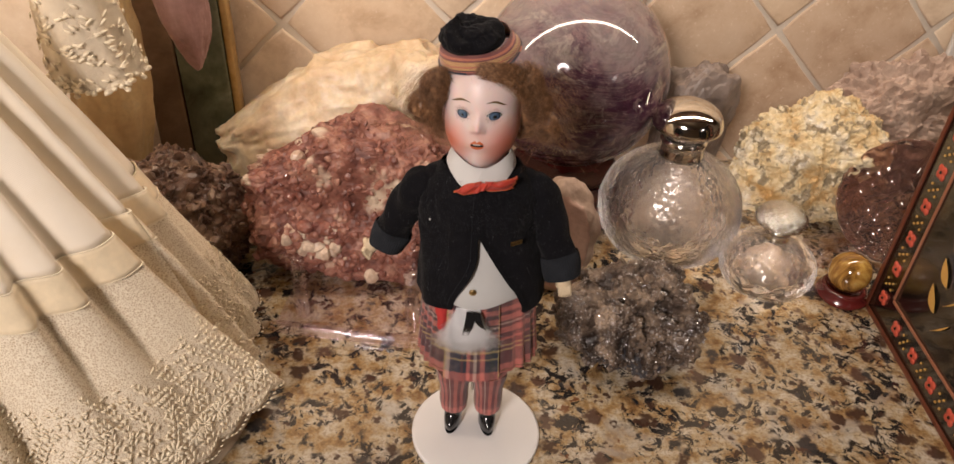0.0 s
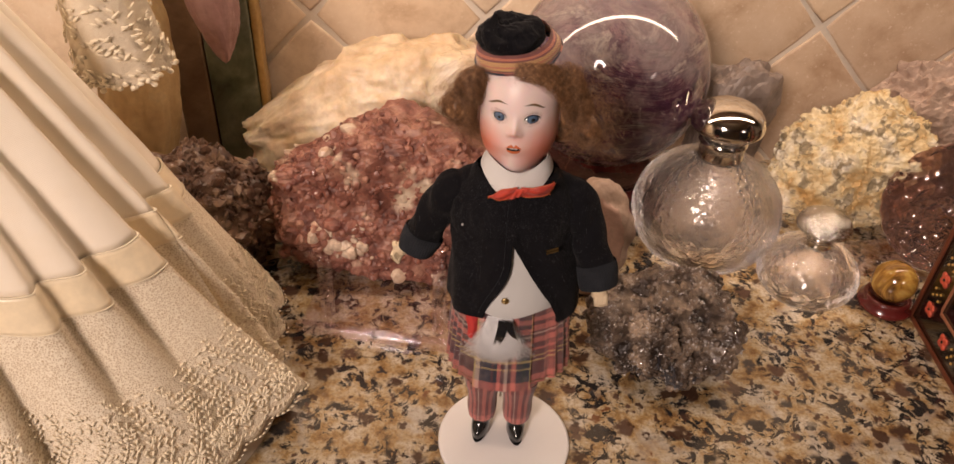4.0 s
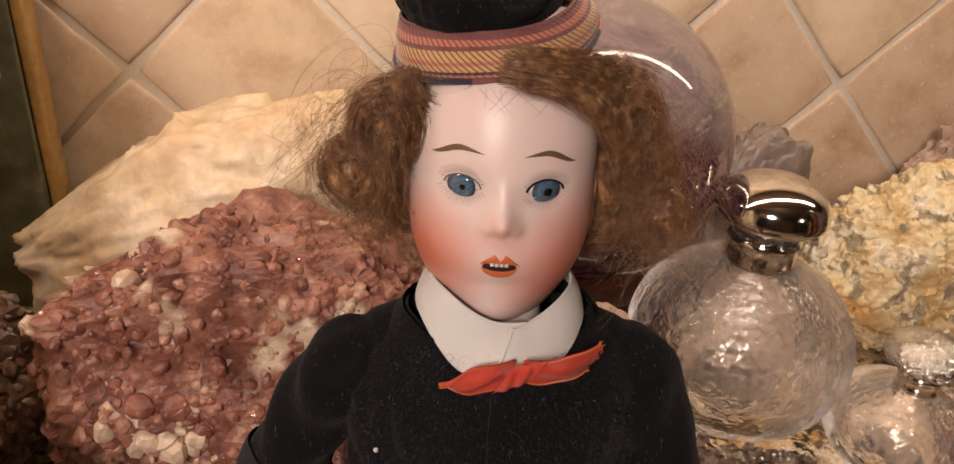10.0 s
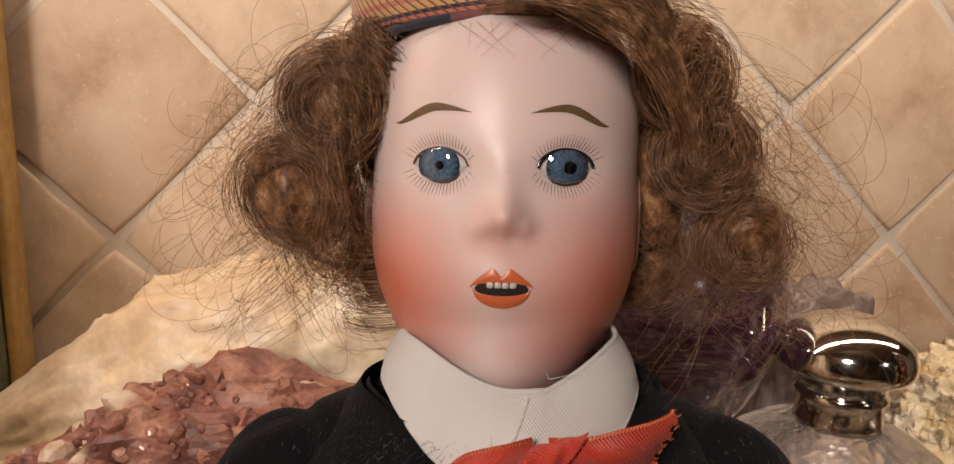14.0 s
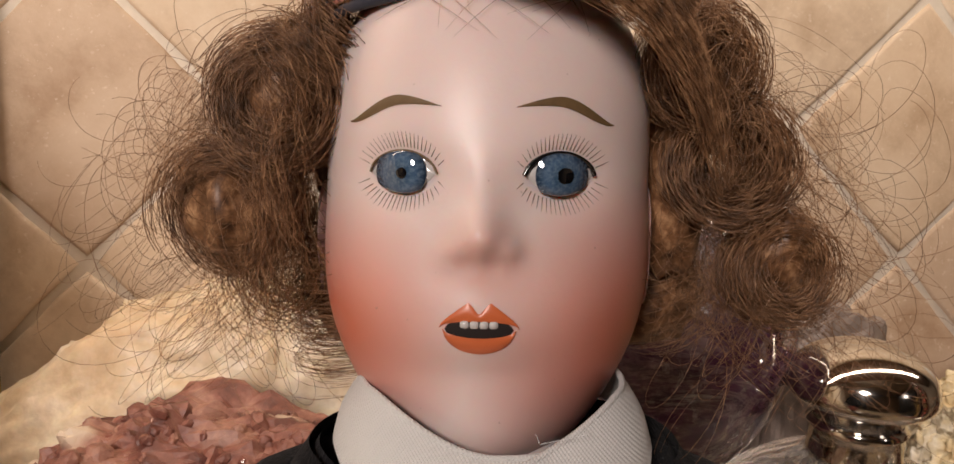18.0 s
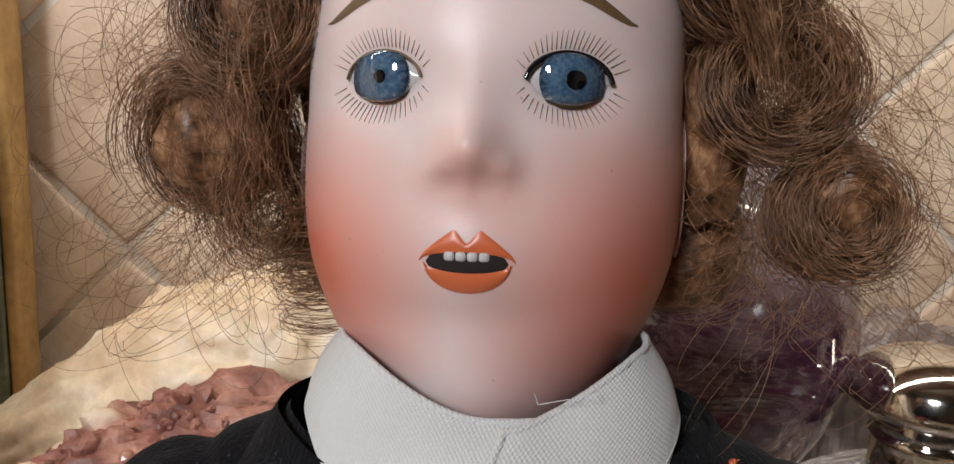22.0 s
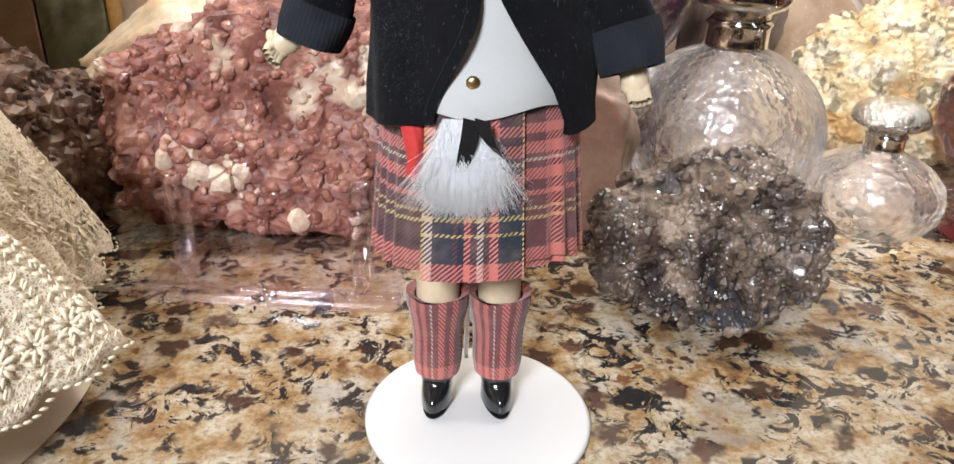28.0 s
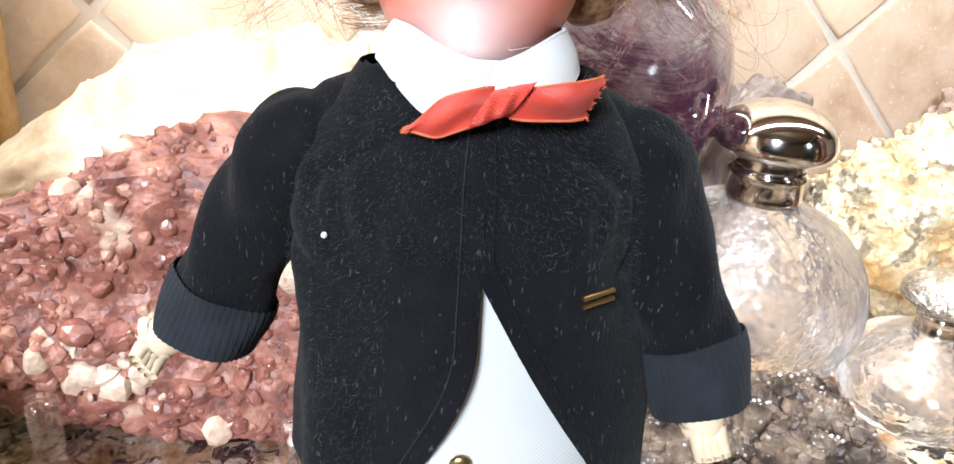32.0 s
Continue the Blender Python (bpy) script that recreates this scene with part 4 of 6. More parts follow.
def doll_stand():
    s = Soup()
    s.lathe([(0.0, 0.0), (0.040, 0.0), (0.0408, 0.0008), (0.0408, 0.0022), (0.0402, 0.0030), (0.039, 0.0033), (0.0, 0.0034)], n=96)
    b = s.build("doll_stand", [WHITE_ENAMEL])
    b.matrix_world = pose(0.0112, 0.4275, 0)
    tagged(b, "round white enamelled metal doll stand", "doll stand")
    s = Soup()
    s.tubes([[(0, 0.034, 0.003), (0, 0.034, 0.06), (0, 0.0345, 0.12)]], 0.001, sides=8, taper=1.0)
    s.build("rod", [WHITE_ENAMEL], b)


def outlet():
    o = thing("wall_outlet", (0.5190, WALL_Y - 0.006, 0.158), label="white wall outlet plate on the tiles", category="outlet")
    part("plate", box_bm(0.078, 0.006, 0.120, 0.002), plain("white_plastic", (0.74, 0.72, 0.68), 0.35, 60, 0.03, 0.02), o)


red_rock()
easel()
cream_rock()
dark_rock()
grey_rock()
pink_agate()
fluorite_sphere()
bottle("large_perfume_bottle", (0.1840, 0.6195, 0), 0.0570, 0.0895, 0.0160, (0.0272, 0.016), "large round cut-glass perfume bottle with silver cap", False)
bottle("small_perfume_bottle", (0.2540, 0.5680, 0), 0.0360, 0.046, 0.0095, (0.0200, 0.010), "small round hobnail cut-glass perfume bottle with embossed silver cap", True)
yellow_rock()
coral_rock()
smoky_point()
cut_dish()
acrylic_block()
tiger_eye()
lacquer_box()
slab_tower()
tan_rock()
lace_gown()
doll_stand()
outlet()


# ---- the doll: one mesh ----
def doll():
    s = Soup()
    rng = np.random.default_rng(11)
    (BISQUE, LIP, BROW, WHITE, IRIS, PUPIL, DARKM, HAIR, HAT, VELVET, COLLAR, BOW, VEST, KILT, FUR, BOOT, COMPO, BUTTON, FELT, CUFF, SOCK, LINT, APRON, NAP) = range(24)
    # head, centred here; its front looks along -y, turned a little with the body
    hx, hy, hz = -0.0013, 0.0092, 0.2155
    A, B, CL, CU = 0.0203, 0.0230, 0.0284, 0.0362

    def sm(x, a, b):
        t = np.clip((x - a) / (b - a), 0, 1)
        return t * t * (3 - 2 * t)

    def wide(z):
        return A * (1 - 0.04 * sm(-z, 0.006, 0.020) + 0.13 * sm(z, 0.006, 0.027))

    def tall(z):
        return np.where(z > 0, CU, CL)

    def relief(x, z):
        g = lambda x0, z0, sx, sz: np.exp(-((x - x0) / sx) ** 2 - ((z - z0) / sz) ** 2)
        nose = 0.0019 * np.exp(-(x / (0.0019 + 0.0006 * sm(-z, -0.010, -0.004))) ** 2) * sm(-z, -0.0138, -0.0042) * (1 - sm(-z, -0.0046, -0.0010))
        nose = nose + 0.0021 * g(0, 0.0036, 0.0023, 0.0027) + 0.0011 * (g(0.0029, 0.0026, 0.0011, 0.0013) + g(-0.0029, 0.0026, 0.0011, 0.0013)) - 0.0005 * (g(0.0013, 0.0010, 0.0006, 0.0006) + g(-0.0013, 0.0010, 0.0006, 0.0006))
        eye = -0.0016 * (g(0.0080, 0.0092, 0.0045, 0.0030) + g(-0.0080, 0.0092, 0.0045, 0.0030))
        mouth = 0.0014 * g(0, -0.0055, 0.0065, 0.0045) - 0.0003 * g(0, -0.0105, 0.006, 0.0020)
        chin = 0.0026 * g(0, -0.0205, 0.0078, 0.0058)
        cheek = 0.0010 * (g(0.0105, -0.004, 0.006, 0.006) + g(-0.0105, -0.004, 0.006, 0.006))
        return nose + eye + mouth + chin + cheek

    def face_y(x, z):
        ring = np.clip(1 - (z / tall(z)) ** 2, 0.0, 1) ** np.where(z > 0, 0.70, 1.0)
        return -B * np.sqrt(np.clip(ring - (x / wide(z)) ** 2, 0.0, 1)) - relief(x, z)

    def head(u, v):
        z = np.where(v > 0, CU, CL) * np.sin(v)
        ring = np.abs(np.cos(v)) ** np.where(v > 0, 0.70, 1.0)
        x = wide(z) * np.sin(u) * ring
        y = -B * np.cos(u) * ring - relief(x, z) * (np.cos(u) > 0) * sm(np.cos(u), 0.0, 0.35)
        return x + hx, y + hy, z + hz

    s.grid(head, 160, 150, BISQUE, (-math.pi, math.pi), (-1.5707, 1.5707), uv=lambda u, v: (A * np.sin(u) * np.cos(v) * np.where(np.cos(u) > -0.3, 1, 50), np.where(v > 0, CU, CL) * np.sin(v)))

    def on(x, z, off):
        return x + hx, face_y(x, z) - off + hy, z + hz

    # neck and ears
    s.grid(lambda u, v: (0.0098 * np.cos(u) * (1 - 0.1 * v), 0.003 + 0.0098 * np.sin(u), 0.186 + 0.02 * v), 40, 8, BISQUE, (0, 6.2832), uv=lambda u, v: (0.03 + 0 * u, 0.03 + 0 * u))
    for sd in (-1, 1):
        s.grid(lambda u, v: (sd * (A * (0.97 if sd < 0 else 0.90) + (0.0030 if sd < 0 else 0.0010) * np.sin(v)), hy + 0.001 + 0.0038 * np.cos(u) * np.sin(v), hz + 0.0006 + 0.0070 * np.sin(u) * np.sin(v) - 0.0035 * np.cos(v)), 24, 12, BISQUE, (0, 6.2832), (0.05, 3.0), uv=lambda u, v: (0.03 + 0 * u, 0.0 + 0 * u))
    # eyes: white, iris, pupil, lids, lashes and brows
    for sd in (-1, 1):
        ex, ez, hw, up, lo = sd * 0.0081 - 0.0002, 0.0100, 0.0037, 0.0023, 0.0021
        lid = lambda u: (np.clip(1 - u ** 2, 0, 1) ** 0.62)

        def eye_pt(u, v, off, grow=1.0):
            x = ex + hw * grow * u
            z = ez + np.where(v > 0, up, lo) * grow * v * lid(u)
            return on(x, z, off + 0.0011 * np.clip(1 - (u * u + v * v * 0.8), 0, 1))

        s.grid(lambda u, v: eye_pt(u, v, -0.0001), 25, 17, WHITE, (-0.999, 0.999), (-1, 1))
        ix = ex + (-0.0002 if sd < 0 else 0.0002)

        def disc(r, off, mat, x0=ix, z0=ez, bulge=0.0003):
            def fn(u, v):
                x, z = x0 + r * v * np.cos(u), z0 + r * v * np.sin(u)
                lim = np.where(z > ez, up, lo) * lid(np.clip((x - ex) / hw, -0.99, 0.99)) * 0.985
                z = ez + np.clip(z - ez, -lim, lim)
                q = eye_pt((x - ex) / hw, 0 * x, off)
                return q[0], q[1] - bulge * (1 - v * v), z + hz
            s.grid(fn, 33, 7, mat, (0, 6.2832), (0, 1), uv=lambda u, v: (v * np.cos(u) * 0.5 + 0.5, v * np.sin(u) * 0.5 + 0.5))
        disc(0.0028, 0.00005, IRIS, bulge=0.0008)
        disc(0.0012 if sd < 0 else 0.0014, 0.00058, PUPIL, ix + 0.0001, ez, 0.0003)
        a = np.linspace(-1, 1, 22)
        rim = np.stack(on(ex + hw * a, ez + up * lid(a), 0.0003), -1)
        s.tubes([rim], 0.00014 if sd < 0 else 0.00026, PUPIL if sd > 0 else BROW, 5, 1.0)
        lashes = []
        for sg, n in ((1, 22), (-1, 20)):
            for t in np.linspace(-0.95, 0.95, n):
                h = up if sg > 0 else lo
                x0, z0 = ex + hw * 1.08 * t, ez + sg * h * 1.16 * max(1 - t * t, 0) ** 0.5
                dx, dz = 0.0011 * t + 0.0004 * sd, sg * (0.0005 + 0.0011 * (1 - t * t))
                k = np.linspace(0, 1, 4)
                lashes.append(np.stack(on(x0 + dx * k, z0 + dz * k, 0.00004 + 0 * k), -1))
        s.tubes(lashes, 0.000055, BROW, 4, 0.3)
        def brow(u, v):
            x = sd * (0.0038 + 0.0104 * u) - 0.0005
            z = ez + 0.0068 + 0.0007 * np.sin(np.clip(u / 0.95, 0, 1) * math.pi) - 0.0015 * sm(u, 0.4, 1.0)
            w = 0.00066 * np.sin(np.clip(u, 0.02, 0.985) * math.pi) ** 0.8 * (0.5 + 0.7 * u)
            return on(x, z + w * v, 0.00005 + 0.00006 * (1 - v * v))
        s.grid(brow, 30, 6, BROW, (0, 1), (-1, 1))
    # mouth: dark gap, teeth, painted lips
    mz, mw = -0.0053, 0.0040
    s.grid(lambda u, v: on(mw * 0.86 * u, mz + 0.00118 * v * np.sqrt(np.clip(1 - u * u, 0, 1)), 0.00008), 24, 9, DARKM, (-0.999, 0.999), (-1, 1))
    for i in range(4):
        x0 = -0.00145 + 0.00097 * i
        s.grid(lambda u, v: on(x0 + 0.00044 * np.sign(np.cos(u)) * np.abs(np.cos(u)) ** 0.6 * v, mz + 0.00055 + 0.00040 * np.sign(np.sin(u)) * np.abs(np.sin(u)) ** 0.7 * v, 0.0001 + 0.00022 * (1 - v ** 3)), 20, 6, WHITE, (0, 6.2832), (0, 1))
    up_lip = lambda u, v: on(mw * u, mz + 0.0009 * np.sqrt(np.clip(1 - u * u, 0, 1)) + v * (0.0002 + 0.0017 * np.clip(1 - np.abs(np.abs(u) - 0.28) / 0.72, 0, 1) ** 1.1 - 0.0005 * np.exp(-(u / 0.16) ** 2)), 0.0001 + 0.00012 * np.sin(v * math.pi))
    s.grid(up_lip, 40, 8, LIP, (-1, 1), (0, 1))
    s.grid(lambda u, v: on(mw * 0.92 * u, mz - 0.00085 * np.sqrt(np.clip(1 - u * u, 0, 1)) - v * 0.0018 * np.sqrt(np.clip(1 - u * u, 0, 1)), 0.0001 + 0.00016 * np.sin(v * math.pi)), 36, 8, LIP, (-0.999, 0.999), (0, 1), flip=True)

    # hair: soft core, ringlets, fringe and flyaway threads
    def lump(c, r, seed, n=40):
        v, f = ICO[3]
        p = v * r * (1 + 0.16 * fbm(v, 2.5, 3, seed))[:, None] + c
        s.add(p, f, HAIR, np.stack([v[:, 0] * 3, v[:, 2] * 0.6], 1))
    lump((0, hy + 0.011, hz + 0.010), (0.0200, 0.0190, 0.0225), 1)
    for x, y, z, a, b, c in ((-0.0252, hy - 0.0045, hz + 0.0180, 0.0056, 0.0065, 0.0066), (-0.0335, hy - 0.0015, hz + 0.0045, 0.0056, 0.0065, 0.0064), (-0.0195, hy + 0.012, hz - 0.006, 0.008, 0.009, 0.010),
                             (0.0228, hy - 0.003, hz + 0.0190, 0.0036, 0.0060, 0.0090), (0.0345, hy - 0.003, hz + 0.0010, 0.0042, 0.0050, 0.0066), (0.0215, hy + 0.013, hz - 0.007, 0.0065, 0.009, 0.0085), (0, hy + 0.017, hz - 0.004, 0.020, 0.010, 0.014), (0.0228, hy + 0.004, hz + 0.0100, 0.0045, 0.008, 0.015), (-0.0215, hy + 0.006, hz + 0.0180, 0.0040, 0.008, 0.013)):
        lump((x, y, z), (a, b, c), int(1e5 * abs(x)) + 3)

    def coil(c, axis, r0, r1, length, turns, n, spread, k=30):
        """A bundle of threads wound round an axis."""
        n, spread = int(n * 1.5), spread * 0.7
        axis = np.asarray(axis, float) / np.linalg.norm(axis)
        e1 = np.cross(axis, (0.2, 0.9, 0.1))
        e1 /= np.linalg.norm(e1)
        e2 = np.cross(axis, e1)
        t = np.linspace(0, 1, k)
        ph = rng.random((n, 1)) * 6.283
        rr = (r0 + (r1 - r0) * t)[None] * (1 + spread * rng.normal(size=(n, 1))) + 0.0004 * np.cumsum(rng.normal(size=(n, k)), 1) * spread
        along = (rng.random((n, 1)) * 0.5 + t[None] * (0.5 + 0.2 * rng.random((n, 1)))) * length
        ang = ph + 6.283 * turns * t[None] * (0.45 + 0.5 * rng.random((n, 1)))
        p = np.asarray(c) + 0.0007 * rng.normal(size=(n, 1, 3)) + along[..., None] * axis + (rr * np.cos(ang))[..., None] * e1 + (rr * np.sin(ang))[..., None] * e2
        wv = rng.random((n, 1, 3)) * 6.28
        p = p + 0.00045 * np.sin(wv + t[None, :, None] * (8 + 14 * rng.random((n, 1, 3)))) * (0.4 + rng.random((n, 1, 1)))
        s.tubes(p, 0.000038 + 0.00003 * rng.random(n), HAIR, 3, 0.6)

    for sd in (-1, 1):
        if sd < 0:
            coil((-0.0256, hy - 0.013, hz + 0.0180), (0.05, 1, 0), 0.0072, 0.0064, 0.015, 1.6, 280, 0.16, 40)
            coil((-0.0256, hy - 0.0125, hz + 0.0180), (0.05, 1, 0), 0.0044, 0.0030, 0.008, 1.6, 130, 0.3, 36)
            coil((-0.0340, hy - 0.009, hz + 0.0045), (0.2, 1, 0.1), 0.0068, 0.0060, 0.014, 1.6, 260, 0.22, 40)
            coil((-0.0300, hy - 0.004, hz - 0.0030), (0.3, 1, 0.1), 0.0060, 0.0050, 0.012, 1.5, 90, 0.3, 36)
            coil((-0.0190, hy + 0.003, hz + 0.004), (0, 0.2, -1), 0.0075, 0.0085, 0.022, 2.2, 130, 0.2)
            coil((-0.0165, hy - 0.008, hz + 0.0265), (-0.8, 0.1, -0.6), 0.0034, 0.0052, 0.011, 1.6, 150, 0.25, 36)
        else:
            coil((0.0238, hy - 0.013, hz + 0.0215), (-0.1, 1, 0.1), 0.0052, 0.0046, 0.014, 1.7, 210, 0.32, 40)
            coil((0.0268, hy - 0.012, hz + 0.0115), (0.1, 1, 0), 0.0054, 0.0048, 0.014, 1.7, 230, 0.32, 40)
            coil((0.0346, hy - 0.011, hz - 0.0010), (-0.1, 1, -0.1), 0.0047, 0.0042, 0.013, 1.7, 230, 0.28, 40)
            coil((0.0200, hy + 0.010, hz + 0.002), (0.3, 0.4, -1), 0.0060, 0.0060, 0.016, 2.6, 130, 0.30, 36)
        # wavy locks falling from under the hat
        n, k = 190, 34
        t = np.linspace(0, 1, k)[None]
        x0, e = (0.0172 if sd < 0 else 0.0190) + 0.005 * rng.random((n, 1)), rng.random((n, 1))
        wv, p1 = 9 + 9 * rng.random((n, 1)), rng.random((n, 1)) * 6.28
        am = 0.0007 + 0.0016 * rng.random((n, 1))
        lx = sd * (x0 + (0.006 + 0.007 * e) * t ** 0.7 + am * np.sin(wv * t + p1))
        ly = hy - 0.011 + 0.018 * e - 0.004 * np.sin(3 * t) + am * np.cos(wv * t + p1)
        lz = hz + 0.0300 - ((0.026 if sd < 0 else 0.017) + (0.016 if sd < 0 else 0.010) * rng.random((n, 1))) * t + 0.5 * am * np.sin(1.7 * wv * t)
        s.tubes(np.stack(np.broadcast_arrays(lx, ly, lz), -1), 0.00005, HAIR, 3, 0.6)
        # flyaway loops
        n, k = 380, 26
        t = np.linspace(0, 1, k)
        start = np.stack([sd * (0.021 + 0.016 * rng.random(n)), hy - 0.008 + 0.016 * rng.random(n), hz - 0.008 + 0.030 * rng.random(n)], 1)
        amp = 0.004 + 0.010 * rng.random((n, 1))
        a0, w = rng.random((n, 1)) * 6.283, 3 + 5 * rng.random((n, 1))
        loop = np.stack([sd * (amp * t * 1.0 + 0.5 * amp * np.sin(a0 + w * t)), 0.5 * amp * np.cos(a0 + w * t), 0.6 * amp * np.sin(a0 * 1.7 + w * t) - 0.004 * t], -1)
        s.tubes(start[:, None] + loop - loop[:, :1], 0.00004, HAIR, 3, 0.6)
    # hair close on the skull above the hairline, and locks combed from under the hat to both sides
    def cap(u, v):
        x, y, z = head(u, 1.05 + 0.25 * np.exp(-((u + 0.30) / 0.75) ** 2) + v * (0.45 - 0.25 * np.exp(-((u + 0.30) / 0.75) ** 2)))
        g = 1.03 + 0.012 * np.sin(40 * u) * np.sin(3 * v)
        return hx + (x - hx) * g, hy + (y - hy) * g, z
    s.grid(cap, 90, 20, HAIR, (-math.pi, math.pi), (0, 1), uv=lambda u, v: (u, v))
    for sd, n in ((-1, 420), (1, 1500)):
        k = 24
        t = np.linspace(0, 1, k)[None]
        q, e = rng.random((n, 1)), rng.random((n, 1))
        x0 = (-0.0035 + 0.0175 * q) if sd > 0 else (0.0115 + 0.0070 * q)
        z0 = 0.0296 + 0.0045 * e - 0.10 * np.maximum(x0 - 0.004, 0)
        xx = sd * (x0 + ((0.0222 if sd < 0 else 0.0248) + 0.0035 * e - x0) * t ** (0.8 + 0.4 * q))
        zz = z0 - (0.004 + 0.0125 * e) * t ** 2.2 + 0.0007 * np.sin(7 * t + 6.28 * e) * t
        lift = 1.05 + 0.10 * e + 0.06 * np.sin(3.14 * t)
        yy = -B * lift * np.sqrt(np.clip(1 - (xx / (A * 1.42)) ** 2 - (zz / (CU * 1.10)) ** 2, 0.02, 1))
        s.tubes(np.stack([xx + hx + 0.0004 * np.sin(11 * t + 20 * q), yy + hy, zz + hz], -1), 0.00005, HAIR, 3, 0.6)
    n, k = 900, 30
    t = np.linspace(0, 1, k)[None]
    q, e = rng.random((n, 1)), rng.random((n, 1))
    x0 = -0.003 + 0.016 * q
    xx = x0 + (0.0262 + 0.004 * e - x0) * t ** 0.9 + 0.0015 * np.sin(9 * t + 30 * e) * t
    zz = 0.0300 + 0.0075 * e - 0.09 * x0 - (0.005 + 0.018 * rng.random((n, 1))) * t ** 2 + 0.0013 * np.cos(8 * t + 30 * q) * t
    yy = -B * (1.05 + 0.20 * rng.random((n, 1)) + 0.10 * np.sin(3.0 * t)) * np.sqrt(np.clip(1 - (xx / (A * 1.55)) ** 2 - (zz / (CU * 1.35)) ** 2, 0.02, 1))
    s.tubes(np.stack([xx + hx, yy + hy, zz + hz], -1), 0.000045, HAIR, 3, 0.6)
    n, k = 16, 12
    t = np.linspace(0, 1, k)[None]
    x0 = -0.009 + 0.020 * rng.random((n, 1))
    zz = 0.0285 - 0.0050 * t * rng.random((n, 1))
    xx = x0 + (rng.random((n, 1)) - 0.5) * 0.012 * t
    s.tubes(np.stack([xx + hx, face_y(xx, zz) + hy - 0.0003 - 0.0004 * np.sin(3 * t), zz + hz + 0 * xx], -1), 0.000035, HAIR, 3, 0.4)

    # hat: tartan band and crumpled velvet crown, tipped to one side
    tip = np.array(Euler((radians(13), radians(-12), radians(0))).to_matrix())
    hc = np.array((hx - 0.0034, hy + 0.0052, hz + 0.0336))

    def hat_pt(x, y, z):
        p = np.stack(np.broadcast_arrays(x, y, z), -1) @ tip.T + hc
        return p[..., 0], p[..., 1], p[..., 2]

    def band(u, v):
        r = 0.0218 + 0.0008 * np.sin(v * 2.6) - 0.0042 * v ** 1.2 + 0.0004 * np.sin(3 * u + 5 * v)
        return hat_pt(r * np.cos(u), r * 0.92 * np.sin(u), 0.0092 * v + 0.0009 * np.sin(3 * u + 1) * (1 - v) + 0.0006 * np.sin(2 * u) * v)
    s.grid(band, 140, 16, HAT, (0, 6.2832), (0, 1), uv=lambda u, v: (u * 1.9, v * 0.99))
    s.grid(lambda u, v: hat_pt((0.0218 - 0.004 * v) * np.cos(u), (0.0200 - 0.004 * v) * np.sin(u), 0.0009 * np.sin(3 * u + 1) + 0.0012 * v), 90, 4, HAT, (0, 6.2832), (0, 1), uv=lambda u, v: (u * 1.9, v * 0.06), flip=True)
    k = np.linspace(0, 6.2832, 160)
    s.tubes([np.stack(np.broadcast_arrays(*band(k, np.full(160, 0.02))), -1)], 0.00065, HAT, 6, 1.0)
    stitches = []
    for a0 in np.arange(0, 6.28, 0.055):
        e = np.linspace(a0, a0 + 0.03, 4)
        q = np.stack(np.broadcast_arrays(*band(e, np.full(4, 0.93))), -1)
        q[:, 2] += 0.0003
        stitches.append(q)
    s.tubes(np.array(stitches), 0.00016, BROW, 4, 0.8)

    def crown(u, v):
        r = 0.0160 * np.cos(v * 1.5) ** 1.25
        z = 0.0076 + 0.0122 * np.sin(v * 1.55) ** 1.1
        swirl = u + 2.4 * v
        q = np.stack(np.broadcast_arrays(np.cos(u) * r, np.sin(u) * r, z), -1)
        d = fbm(q.reshape(-1, 3), 105, 3, 6, 0.5, True).reshape(r.shape) * 0.0019 + 0.0024 * np.abs(np.sin(1.5 * swirl + 0.6 * np.sin(3 * u))) * np.sin(np.clip(v, 0, 1) * 3.1) - 0.0012
        k = 1 + (d / 0.016) * sm(v, 0.03, 0.25)
        return hat_pt(q[..., 0] * k - 0.0010 - 0.0045 * v, q[..., 1] * k - 0.0030 * v, q[..., 2] + 0.8 * d * sm(v, 0.1, 0.5) + 0.0062 * v * np.exp(-((u - 3.6) / 0.9) ** 2))
    s.grid(crown, 150, 64, VELVET, (0, 6.2832), (0, 1))
    for j in range(6):
        a = np.linspace(0, 4.6, 26)
        rad = 0.0026 + 0.0011 * j
        p = np.stack(hat_pt(-0.0050 + rad * np.cos(a + j * 1.1) + 0.0008 * j, -0.0035 + 0.85 * rad * np.sin(a + j * 1.1), 0.0178 - 0.0013 * j + 0.0010 * np.sin(3 * a + j)), -1)
        s.tubes([p], 0.0018 - 0.0001 * j, VELVET, 9, 0.6)

    # the head sits turned a little on the neck
    ca, sa = math.cos(radians(4)), math.sin(radians(4))
    s.v = [np.stack([ca * q[:, 0] - sa * (q[:, 1] - hy), sa * q[:, 0] + ca * (q[:, 1] - hy) + hy, q[:, 2]], 1) for q in s.v]
    n_head = len(s.v)
